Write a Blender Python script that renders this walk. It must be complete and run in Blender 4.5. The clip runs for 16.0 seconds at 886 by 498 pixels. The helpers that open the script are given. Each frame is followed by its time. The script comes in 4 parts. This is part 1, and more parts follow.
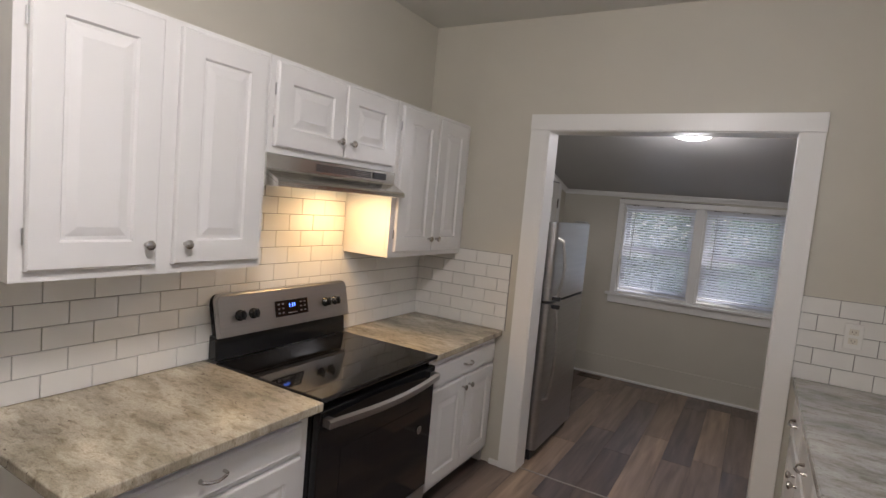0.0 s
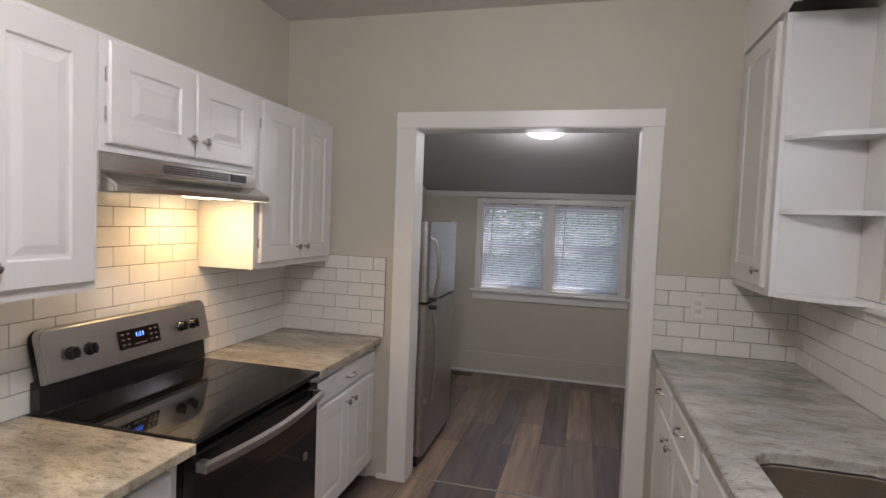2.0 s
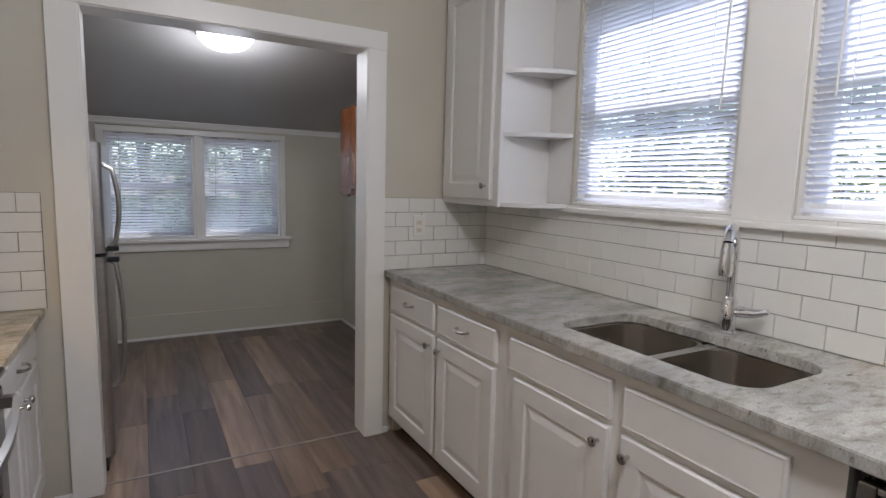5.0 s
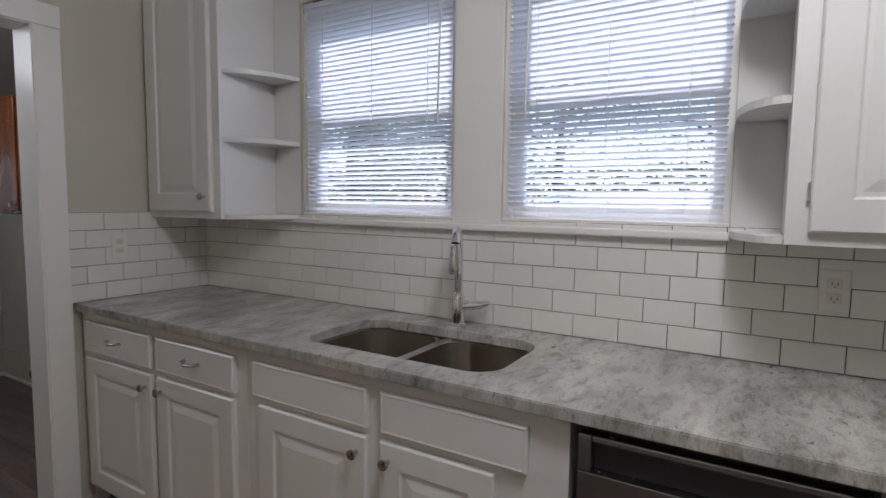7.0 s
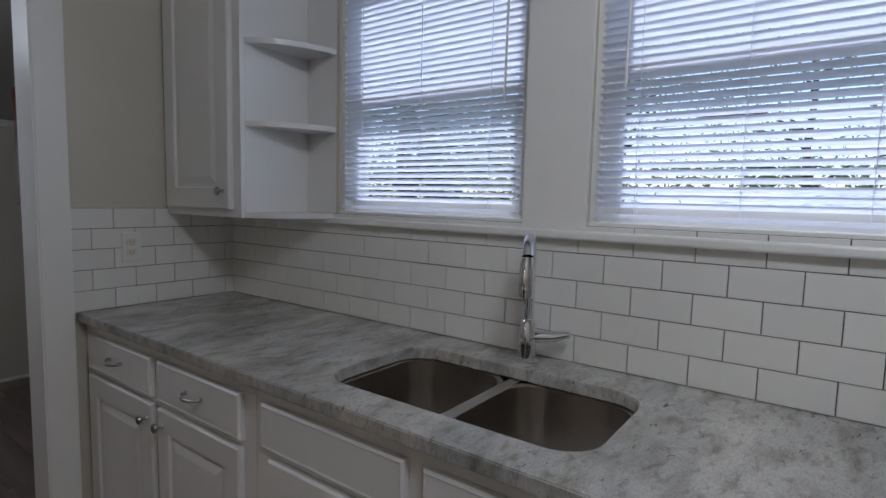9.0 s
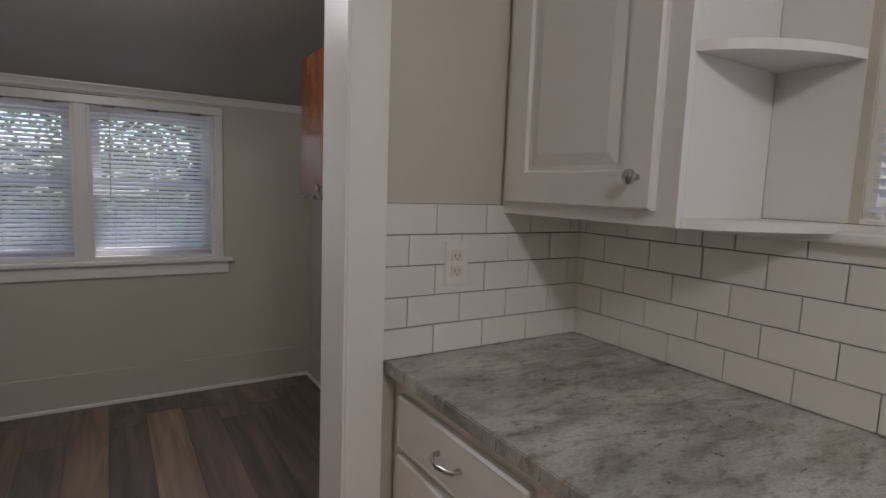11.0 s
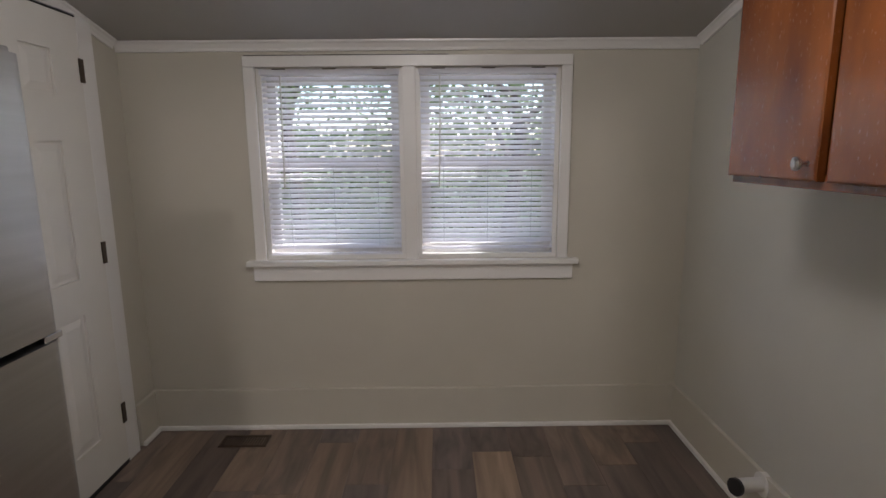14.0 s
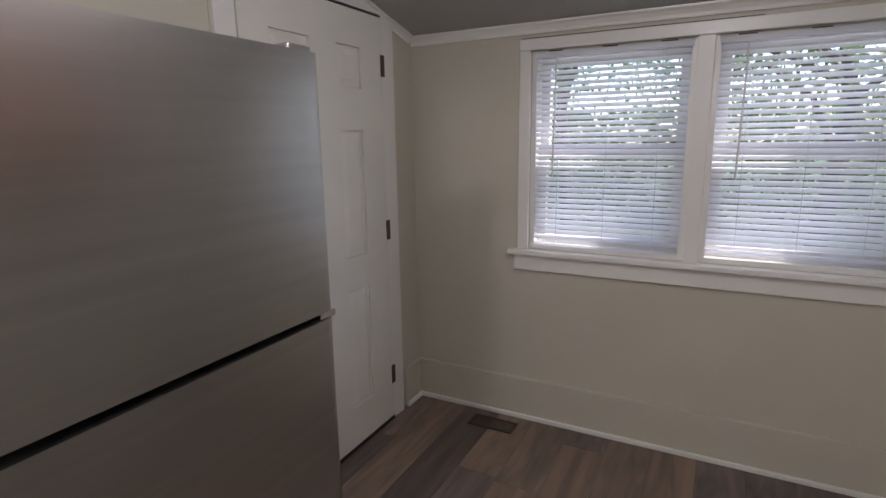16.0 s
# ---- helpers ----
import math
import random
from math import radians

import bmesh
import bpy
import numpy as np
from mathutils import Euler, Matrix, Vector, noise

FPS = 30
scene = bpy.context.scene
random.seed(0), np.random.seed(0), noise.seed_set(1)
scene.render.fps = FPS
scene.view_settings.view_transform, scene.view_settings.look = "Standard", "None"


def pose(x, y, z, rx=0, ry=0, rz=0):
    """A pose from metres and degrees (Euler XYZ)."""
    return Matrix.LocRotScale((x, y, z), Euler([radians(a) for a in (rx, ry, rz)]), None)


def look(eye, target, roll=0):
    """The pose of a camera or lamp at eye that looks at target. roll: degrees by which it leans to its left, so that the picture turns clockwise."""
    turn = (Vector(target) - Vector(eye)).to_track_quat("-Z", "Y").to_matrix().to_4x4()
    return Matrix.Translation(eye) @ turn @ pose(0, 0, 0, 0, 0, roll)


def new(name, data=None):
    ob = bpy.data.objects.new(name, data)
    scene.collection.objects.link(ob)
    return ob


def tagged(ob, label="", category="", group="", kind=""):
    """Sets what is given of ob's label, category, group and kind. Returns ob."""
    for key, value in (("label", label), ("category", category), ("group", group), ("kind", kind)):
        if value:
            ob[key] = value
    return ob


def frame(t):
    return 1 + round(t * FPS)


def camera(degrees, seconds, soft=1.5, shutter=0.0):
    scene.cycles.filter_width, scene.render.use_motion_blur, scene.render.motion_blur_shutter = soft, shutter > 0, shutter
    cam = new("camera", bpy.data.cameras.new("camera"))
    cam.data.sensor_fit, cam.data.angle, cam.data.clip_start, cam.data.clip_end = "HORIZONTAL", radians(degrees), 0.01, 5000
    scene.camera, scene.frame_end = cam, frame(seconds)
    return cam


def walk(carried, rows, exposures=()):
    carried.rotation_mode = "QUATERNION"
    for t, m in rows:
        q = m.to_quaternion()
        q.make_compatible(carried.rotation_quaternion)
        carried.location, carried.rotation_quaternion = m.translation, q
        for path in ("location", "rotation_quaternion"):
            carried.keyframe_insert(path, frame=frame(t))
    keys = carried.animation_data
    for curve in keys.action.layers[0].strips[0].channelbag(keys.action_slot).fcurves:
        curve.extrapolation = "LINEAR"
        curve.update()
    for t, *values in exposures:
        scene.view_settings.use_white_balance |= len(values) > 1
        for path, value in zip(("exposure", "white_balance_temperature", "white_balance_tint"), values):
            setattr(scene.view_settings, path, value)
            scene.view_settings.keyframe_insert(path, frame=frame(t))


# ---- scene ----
cam = camera(79.2, 16.0)
METRES, EYE, TILT, LEAN, TURN = 5.0, 1.56, 0.0, 0.0, 31.2
# seconds, stops, kelvin, tint
EXPOSURES = [(0.0, 1.03, 6000, 16), (2.0, 1.13, 5900, 16), (3.5, 1.2, 5800, 16), (5.0, 1.14, 5650, 14), (7.5, 0.36, 5550, 13), (8.2, 0.12, 5250, 12), (10.5, 0.45, 5600, 15), (11.2, 0.9, 6100, 18), (12.5, 1.2, 6200, 17), (13.5, 1.3, 6300, 18), (14.2, 1.45, 6200, 17), (16.0, 1.5, 6050, 18)]
PATH = [
    (0, (-0.859, -2.951, 1.557), (-1.864, -1.23, 1.389), 5.1),
    (0.5, (-0.866, -2.959, 1.563), (-1.774, -1.178, 1.5), 5.2),
    (1, (-0.874, -2.957, 1.567), (-1.654, -1.115, 1.563), 4.5),
    (1.5, (-0.915, -2.943, 1.555), (-1.554, -1.048, 1.528), 3.4),
    (2, (-1.02, -2.888, 1.515), (-1.522, -0.955, 1.41), 2.2),
    (2.5, (-1.12, -2.811, 1.459), (-1.507, -0.856, 1.294), 1.3),
    (3, (-1.155, -2.721, 1.402), (-1.429, -0.747, 1.227), 0.4),
    (3.5, (-1.373, -2.643, 1.369), (-1.321, -0.652, 1.193), 0.2),
    (4, (-1.601, -2.561, 1.377), (-1.138, -0.627, 1.171), -0.3),
    (4.5, (-1.727, -2.554, 1.366), (-0.953, -0.724, 1.135), 0.8),
    (5, (-1.759, -2.603, 1.365), (-0.783, -0.874, 1.124), 1.5),
    (5.2, (-1.767, -2.612, 1.388), (-0.722, -0.927, 1.128), 1.0),
    (7.5, (-1.761, -2.482, 1.341), (-0.007, -1.533, 1.192), 0.8),
    (8, (-1.61, -2.476, 1.354), (0.13, -1.503, 1.2), 0.5),
    (8.2, (-1.559, -2.455, 1.361), (0.164, -1.451, 1.208), 0.9),
    (10.3, (-1.214, -1.559, 1.324), (0.047, -0.024, 1.091), 1.5),
    (10.5, (-1.193, -1.43, 1.324), (-0.001, 0.159, 1.096), 2.2),
    (11, (-1.204, -1.151, 1.326), (-0.15, 0.534, 1.099), 2.1),
    (11.5, (-1.22, -0.94, 1.329), (-0.333, 0.836, 1.087), 1.2),
    (12, (-1.189, -0.713, 1.321), (-0.532, 1.157, 1.055), 0.7),
    (12.5, (-1.207, -0.553, 1.343), (-0.739, 1.367, 1.035), -1.5),
    (13, (-1.237, -0.293, 1.334), (-0.901, 1.653, 1.02), -0.9),
    (13.5, (-1.206, -0.139, 1.324), (-1.022, 1.827, 1.007), -0.5),
    (14, (-1.203, -0.053, 1.338), (-1.187, 1.915, 0.981), -0.5),
    (14.5, (-1.181, 0.029, 1.376), (-1.413, 1.972, 0.962), -0.3),
    (15, (-1.136, 0.064, 1.354), (-1.659, 1.953, 0.957), 0.1),
    (15.5, (-1.166, 0.079, 1.358), (-1.9, 1.895, 0.952), -0.2),
    (16, (-1.232, 0.095, 1.352), (-2.142, 1.829, 0.945), -0.9),
]
walk(cam, [(t, look(eye, target, roll)) for t, eye, target, roll in PATH], EXPOSURES)

# ---- world and light ----
world = bpy.data.worlds.new("world")
scene.world = world
world.use_nodes = True
wn = world.node_tree.nodes
sky = wn.new("ShaderNodeTexSky")
sky.sky_type, sky.sun_disc = "NISHITA", False
sky.sun_elevation, sky.sun_rotation = radians(48), radians(72.4)
wn["Background"].inputs[1].default_value = 0.15
world.node_tree.links.new(sky.outputs[0], wn["Background"].inputs[0])


def lamp(name, kind, power, pos, color, size=0.1, **more):
    data = bpy.data.lights.new(name, kind)
    data.energy, data.color = power, color
    if kind == "AREA":
        data.shape, data.size = "DISK", size
    elif kind == "POINT":
        data.shadow_soft_size = size
    ob = new(name, data)
    ob.location = pos
    for key, value in more.items():
        if key == "rot":
            ob.rotation_euler = [radians(a) for a in value]
    return ob


sun = lamp("sun", "SUN", 3.3, (5, 0, 8), (1, 0.95, 0.88))
sun.data.angle = radians(0.6)
sun.matrix_world = look((6, 1.9, 7), (0, 0, 0))
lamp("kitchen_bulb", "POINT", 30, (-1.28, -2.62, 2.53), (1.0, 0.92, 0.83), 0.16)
lamp("room_bulb", "POINT", 6.8, (-1.30, 0.82, 2.07), (1.0, 0.95, 0.89), 0.16)
lamp("hood_bulb", "AREA", 1.3, (-2.535, -0.970, 1.563), (1.0, 0.56, 0.17), 0.12)

# ---- materials ----


def material(name, color=(0.8, 0.8, 0.8), rough=0.5, metal=0.0, vary=0.04, scale=6.0, bump=0.05, bump_scale=90.0,
             stretch=(1, 1, 1), coat=0.0, emit=0.0, own=0.0, color2=None):
    """A plain material: base colour with slow stains and fine relief. own: how far each object's tone differs."""
    m = bpy.data.materials.new(name)
    m.use_nodes = True
    n, l = m.node_tree.nodes, m.node_tree.links
    b = n["Principled BSDF"]
    b.inputs["Metallic"].default_value = metal
    b.inputs["Coat Weight"].default_value = coat
    b.inputs["Coat Roughness"].default_value = 0.08
    tc, mp = n.new("ShaderNodeTexCoord"), n.new("ShaderNodeMapping")
    mp.inputs["Scale"].default_value = stretch
    l.new(tc.outputs["Object"], mp.inputs[0])
    big, fine = n.new("ShaderNodeTexNoise"), n.new("ShaderNodeTexNoise")
    big.inputs["Scale"].default_value, fine.inputs["Scale"].default_value = scale, bump_scale
    big.inputs["Detail"].default_value, fine.inputs["Detail"].default_value = 5, 3
    for t in (big, fine):
        l.new(mp.outputs[0], t.inputs["Vector"])
    ramp = n.new("ShaderNodeValToRGB")
    lo = color2 or tuple(c * (1 - vary * 2.5) for c in color)
    ramp.color_ramp.elements[0].position, ramp.color_ramp.elements[1].position = 0.3, 0.68
    ramp.color_ramp.elements[0].color, ramp.color_ramp.elements[1].color = (*lo, 1), (*color, 1)
    l.new(big.outputs["Fac"], ramp.inputs[0])
    out = ramp.outputs[0]
    if own:
        info, mr, mul = n.new("ShaderNodeObjectInfo"), n.new("ShaderNodeMapRange"), n.new("ShaderNodeMixRGB")
        mr.inputs["To Min"].default_value, mr.inputs["To Max"].default_value = 1 - own, 1
        l.new(info.outputs["Random"], mr.inputs["Value"])
        mul.blend_type, mul.inputs[0].default_value = "MULTIPLY", 1
        l.new(out, mul.inputs[1])
        l.new(mr.outputs[0], mul.inputs[2])
        out = mul.outputs[0]
    l.new(out, b.inputs["Base Color"])
    rr = n.new("ShaderNodeMapRange")
    rr.inputs["To Min"].default_value, rr.inputs["To Max"].default_value = rough * 0.85, min(1, rough * 1.15)
    l.new(fine.outputs["Fac"], rr.inputs["Value"])
    if bump:
        l.new(rr.outputs[0], b.inputs["Roughness"])
    else:
        b.inputs["Roughness"].default_value = rough
    if bump:
        bp = n.new("ShaderNodeBump")
        bp.inputs["Strength"].default_value, bp.inputs["Distance"].default_value = bump, 0.002
        l.new(fine.outputs["Fac"], bp.inputs["Height"])
        l.new(bp.outputs[0], b.inputs["Normal"])
    if emit:
        b.inputs["Emission Color"].default_value = (*color, 1)
        b.inputs["Emission Strength"].default_value = emit
    return m


M_WALL = material("wall_paint", (0.565, 0.535, 0.455), 0.55, vary=0.02, scale=2, bump=0.08, bump_scale=140)
M_WALL_COOL = material("cool_wall_paint", (0.555, 0.545, 0.485), 0.5, vary=0.03, scale=2, bump=0.08, bump_scale=140)
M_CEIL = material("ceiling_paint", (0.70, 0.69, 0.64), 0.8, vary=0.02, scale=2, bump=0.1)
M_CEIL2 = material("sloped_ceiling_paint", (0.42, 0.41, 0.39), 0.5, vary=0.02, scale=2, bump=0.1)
M_TRIM = material("trim_paint", (0.80, 0.79, 0.76), 0.32, vary=0.006, scale=2, bump=0)
M_CAB = material("cabinet_paint", (0.73, 0.72, 0.70), 0.32, vary=0.006, scale=2, bump=0)
M_DOOR = material("door_paint", (0.76, 0.74, 0.68), 0.4, vary=0.015)
M_TILE = material("tile_glaze", (0.78, 0.77, 0.73), 0.12, vary=0.01, scale=12, bump=0.03, bump_scale=30, own=0.05)
M_GROUT = material("grout", (0.10, 0.098, 0.092), 0.9, vary=0.05, scale=30)
M_STEEL = material("brushed_steel", (0.50, 0.49, 0.48), 0.30, 1.0, vary=0.02, scale=3, bump=0.06, bump_scale=60, stretch=(1, 1, 40))
M_BOWL = material("sink_steel", (0.60, 0.56, 0.51), 0.22, 1.0, vary=0.05, scale=5, bump=0.04, bump_scale=80, stretch=(1, 1, 8))
M_FRIDGE = material("fridge_steel", (0.52, 0.51, 0.50), 0.32, 1.0, vary=0.04, scale=2, bump=0.012, bump_scale=40, stretch=(1, 1, 30))
M_NICKEL = material("brushed_nickel", (0.55, 0.53, 0.50), 0.22, 1.0, vary=0.02, bump=0)
M_CHROME = material("chrome", (0.80, 0.80, 0.82), 0.06, 1.0, vary=0.01, bump=0)
M_BLACK = material("black_enamel", (0.012, 0.012, 0.013), 0.16, vary=0.02, bump=0)
M_HOOD = material("hood_steel", (0.66, 0.64, 0.60), 0.20, 1.0, vary=0.03, scale=3, bump=0.02, bump_scale=40, stretch=(1, 1, 12))
M_GLASSBLACK = material("black_ceramic_glass", (0.008, 0.008, 0.009), 0.05, vary=0.02, bump=0)
M_PLASTIC = material("white_plastic", (0.75, 0.74, 0.70), 0.35, vary=0.01, bump=0)
M_ALMOND = material("almond_plastic", (0.68, 0.64, 0.55), 0.4, vary=0.01, bump=0)
M_SLOT = material("socket_slot", (0.26, 0.23, 0.20), 0.6, vary=0.01, bump=0)
M_STRIP = material("worn_strip", (0.42, 0.38, 0.33), 0.45, vary=0.15, scale=9)
M_DARKSTEEL = material("dark_steel", (0.30, 0.29, 0.28), 0.26, 1.0, vary=0.04, scale=3, bump=0.02, bump_scale=50, stretch=(1, 1, 25))
# also colours the strips that stand for shade in gaps
M_DARK = material("dark_plastic_and_gap_shade", (0.02, 0.02, 0.022), 0.4, vary=0.02, bump=0)
M_JOINT = material("plank_joint", (0.075, 0.058, 0.048), 0.6, vary=0.02, bump=0)
M_SLAT = material("blind_vinyl", (0.86, 0.86, 0.87), 0.4, vary=0.01, bump=0)



def translucent(m, share, color=(0.92, 0.93, 0.95)):
    n, l = m.node_tree.nodes, m.node_tree.links
    tr, mix = n.new("ShaderNodeBsdfTranslucent"), n.new("ShaderNodeMixShader")
    tr.inputs[0].default_value = (*color, 1)
    mix.inputs[0].default_value = share
    l.new(n["Principled BSDF"].outputs[0], mix.inputs[1])
    l.new(tr.outputs[0], mix.inputs[2])
    l.new(mix.outputs[0], n["Material Output"].inputs[0])


# blue tint puts the daylight's lavender cast into the white vinyl
translucent(M_SLAT, 0.61, (0.91, 0.92, 0.97))
M_WOOD = material("varnished_plywood", (0.30, 0.092, 0.020), 0.26, vary=0.3, scale=3.2, bump=0.03, stretch=(2.2, 2.6, 0.7), coat=0.35, color2=(0.085, 0.020, 0.004))
M_PLY = material("cabinet_side_wood", (0.62, 0.50, 0.33), 0.5, vary=0.06, scale=4, stretch=(6, 6, 1))
M_GLOW = material("lamp_glass", (1.0, 0.96, 0.88), 0.4, bump=0, emit=2.8)
M_GLOWWARM = material("hood_lens", (1.0, 0.80, 0.50), 0.4, bump=0, emit=5)
M_DIGIT = material("clock_digits", (0.10, 0.22, 1.0), 0.4, bump=0, emit=2.5)
M_VALVE = material("red_valve", (0.45, 0.05, 0.03), 0.4, bump=0)
M_CONCRETE = material("concrete", (0.62, 0.60, 0.56), 0.8, vary=0.08)
M_SIDING = material("white_siding", (0.78, 0.78, 0.76), 0.6, vary=0.03)
M_BRONZE = material("brown_metal_and_recess_shade", (0.10, 0.075, 0.055), 0.4, 0.7, bump=0)
M_ROOF = material("pale_sheet_roof", (0.72, 0.72, 0.72), 0.5, vary=0.04, scale=4)
M_GRASS = material("grass", (0.10, 0.17, 0.05), 0.9, vary=0.2, scale=3)
M_LEAF = material("leaves", (0.10, 0.19, 0.05), 0.5, vary=0.25, scale=3, bump=0)
translucent(M_LEAF, 0.45, (0.30, 0.36, 0.16))
M_BARK = material("bark", (0.14, 0.11, 0.085), 0.9, vary=0.2, scale=8, bump=0.6)
M_OUT = material("outer_wall", (0.6, 0.58, 0.54), 0.8)


def floor_material():
    m = material("vinyl_planks", (0.15, 0.115, 0.092), 0.36, bump=0.05, bump_scale=40)
    n, l = m.node_tree.nodes, m.node_tree.links
    b = n["Principled BSDF"]
    for k in list(b.inputs["Base Color"].links):
        l.remove(k)
    tc, mp, info = n.new("ShaderNodeTexCoord"), n.new("ShaderNodeMapping"), n.new("ShaderNodeObjectInfo")
    mp.inputs["Scale"].default_value = (19, 1.6, 1)
    l.new(tc.outputs["Object"], mp.inputs[0])
    off = n.new("ShaderNodeVectorMath")
    comb = n.new("ShaderNodeCombineXYZ")
    mul = n.new("ShaderNodeMath")
    mul.operation, mul.inputs[1].default_value = "MULTIPLY", 57.0
    l.new(info.outputs["Random"], mul.inputs[0])
    l.new(mul.outputs[0], comb.inputs[1])
    l.new(mp.outputs[0], off.inputs[0])
    l.new(comb.outputs[0], off.inputs[1])
    g1, g2 = n.new("ShaderNodeTexNoise"), n.new("ShaderNodeTexNoise")
    g1.inputs["Scale"].default_value, g1.inputs["Detail"].default_value, g1.inputs["Distortion"].default_value = 1.0, 8, 0.6
    g2.inputs["Scale"].default_value, g2.inputs["Detail"].default_value = 0.35, 3
    l.new(off.outputs[0], g1.inputs["Vector"])
    l.new(off.outputs[0], g2.inputs["Vector"])
    tone, grain, mix, mix2 = (n.new("ShaderNodeValToRGB"), n.new("ShaderNodeValToRGB"), n.new("ShaderNodeMixRGB"), n.new("ShaderNodeMixRGB"))
    r = tone.color_ramp
    r.elements[0].color, r.elements[1].color = (0.135, 0.105, 0.090, 1), (0.40, 0.30, 0.215, 1)
    r.elements.new(0.35).color = (0.17, 0.142, 0.133, 1)
    r.elements.new(0.6).color = (0.25, 0.19, 0.145, 1)
    r.elements.new(0.8).color = (0.19, 0.15, 0.125, 1)
    l.new(info.outputs["Alpha"], tone.inputs[0])
    grain.color_ramp.elements[0].position, grain.color_ramp.elements[1].position = 0.3, 0.7
    grain.color_ramp.elements[0].color, grain.color_ramp.elements[1].color = (0.60, 0.585, 0.585, 1), (1.24, 1.20, 1.15, 1)
    l.new(g1.outputs["Fac"], grain.inputs[0])
    mix.blend_type = mix2.blend_type = "MULTIPLY"
    mix.inputs[0].default_value, mix2.inputs[0].default_value = 1, 0.6
    l.new(tone.outputs[0], mix.inputs[1])
    l.new(grain.outputs[0], mix.inputs[2])
    g2r = n.new("ShaderNodeValToRGB")
    g2r.color_ramp.elements[0].position, g2r.color_ramp.elements[1].position = 0.35, 0.65
    g2r.color_ramp.elements[0].color, g2r.color_ramp.elements[1].color = (0.74, 0.71, 0.72, 1), (1.22, 1.15, 1.08, 1)
    l.new(g2.outputs["Fac"], g2r.inputs[0])
    l.new(mix.outputs[0], mix2.inputs[1])
    l.new(g2r.outputs[0], mix2.inputs[2])
    l.new(mix2.outputs[0], b.inputs["Base Color"])
    return m


def stone_material(name, dark, light):
    m = material(name, (0.5, 0.5, 0.5), 0.14, bump=0.02)
    n, l = m.node_tree.nodes, m.node_tree.links
    b = n["Principled BSDF"]
    for k in list(b.inputs["Base Color"].links):
        l.remove(k)
    geo = n.new("ShaderNodeTexCoord")
    mp = n.new("ShaderNodeMapping")
    mp.inputs["Rotation"].default_value = (0, 0, radians(35))
    mp.inputs["Scale"].default_value = (1, 2.2, 1)
    l.new(geo.outputs["Object"], mp.inputs[0])

    def layer(scale, detail, dist, lo, hi, c0, c1, prev=None):
        t, r = n.new("ShaderNodeTexNoise"), n.new("ShaderNodeValToRGB")
        t.inputs["Scale"].default_value, t.inputs["Detail"].default_value, t.inputs["Distortion"].default_value = scale, detail, dist
        l.new(mp.outputs[0], t.inputs["Vector"])
        r.color_ramp.elements[0].position, r.color_ramp.elements[1].position = lo, hi
        r.color_ramp.elements[0].color, r.color_ramp.elements[1].color = c0, c1
        l.new(t.outputs["Fac"], r.inputs[0])
        if prev is None:
            return r.outputs[0]
        x = n.new("ShaderNodeMixRGB")
        x.blend_type, x.inputs[0].default_value = "MULTIPLY", 1
        l.new(prev, x.inputs[1])
        l.new(r.outputs[0], x.inputs[2])
        return x.outputs[0]

    w = (1, 1, 1, 1)
    c = layer(2.4, 5, 0.3, 0.30, 0.70, dark, light)
    c = layer(8.0, 7, 0.4, 0.32, 0.56, (0.66, 0.65, 0.61, 1), w, c)
    c = layer(24, 5, 0.5, 0.33, 0.48, (0.70, 0.68, 0.64, 1), w, c)
    c = layer(34, 4, 0.8, 0.27, 0.345, (0.26, 0.22, 0.20, 1), w, c)
    c = layer(120, 3, 0.2, 0.35, 0.60, (0.80, 0.79, 0.77, 1), w, c)
    l.new(c, b.inputs["Base Color"])
    return m


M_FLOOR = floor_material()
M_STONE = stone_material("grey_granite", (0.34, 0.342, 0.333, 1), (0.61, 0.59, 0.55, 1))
# left slabs: own tan, with the hood lamp's warmth put into the colour
M_STONE_WARM = stone_material("tan_hoodlit_granite", (0.36, 0.32, 0.25, 1), (0.66, 0.59, 0.46, 1))

# ---- shapes ----


def mesh_of(name, bm):
    me = bpy.data.meshes.new(name)
    bm.normal_update()
    bm.to_mesh(me)
    bm.free()
    return me


def part(name, bm, mat, parent=None, label="", smooth=False, kind="", category=""):
    ob = new(name, mesh_of(name, bm) if isinstance(bm, bmesh.types.BMesh) else bm)
    if not ob.data.materials:
        ob.data.materials.append(mat)
    if smooth:
        for p in ob.data.polygons:
            p.use_smooth = True
        ob.data.set_sharp_from_angle(angle=radians(35))
    ob.parent = parent
    return tagged(ob, label, category, "", kind)


def thing(name, m, label, category, group=""):
    ob = new(name)
    ob.matrix_world = m
    ob.empty_display_size = 0.1
    return tagged(ob, label, category, group)


def box(bm, x0, x1, y0, y1, z0, z1, bevel=0.0):
    made = bmesh.ops.create_cube(bm, size=1, matrix=Matrix.Translation(((x0 + x1) / 2, (y0 + y1) / 2, (z0 + z1) / 2)) @ Matrix.Diagonal((abs(x1 - x0), abs(y1 - y0), abs(z1 - z0), 1)))
    if bevel:
        edges = {e for v in made["verts"] for e in v.link_edges}
        bmesh.ops.bevel(bm, geom=list(edges), offset=bevel, segments=2, affect="EDGES", profile=0.5)
    return bm


def boxes(rows, bevel=0.0):
    bm = bmesh.new()
    for r in rows:
        box(bm, *r, bevel)
    return bm


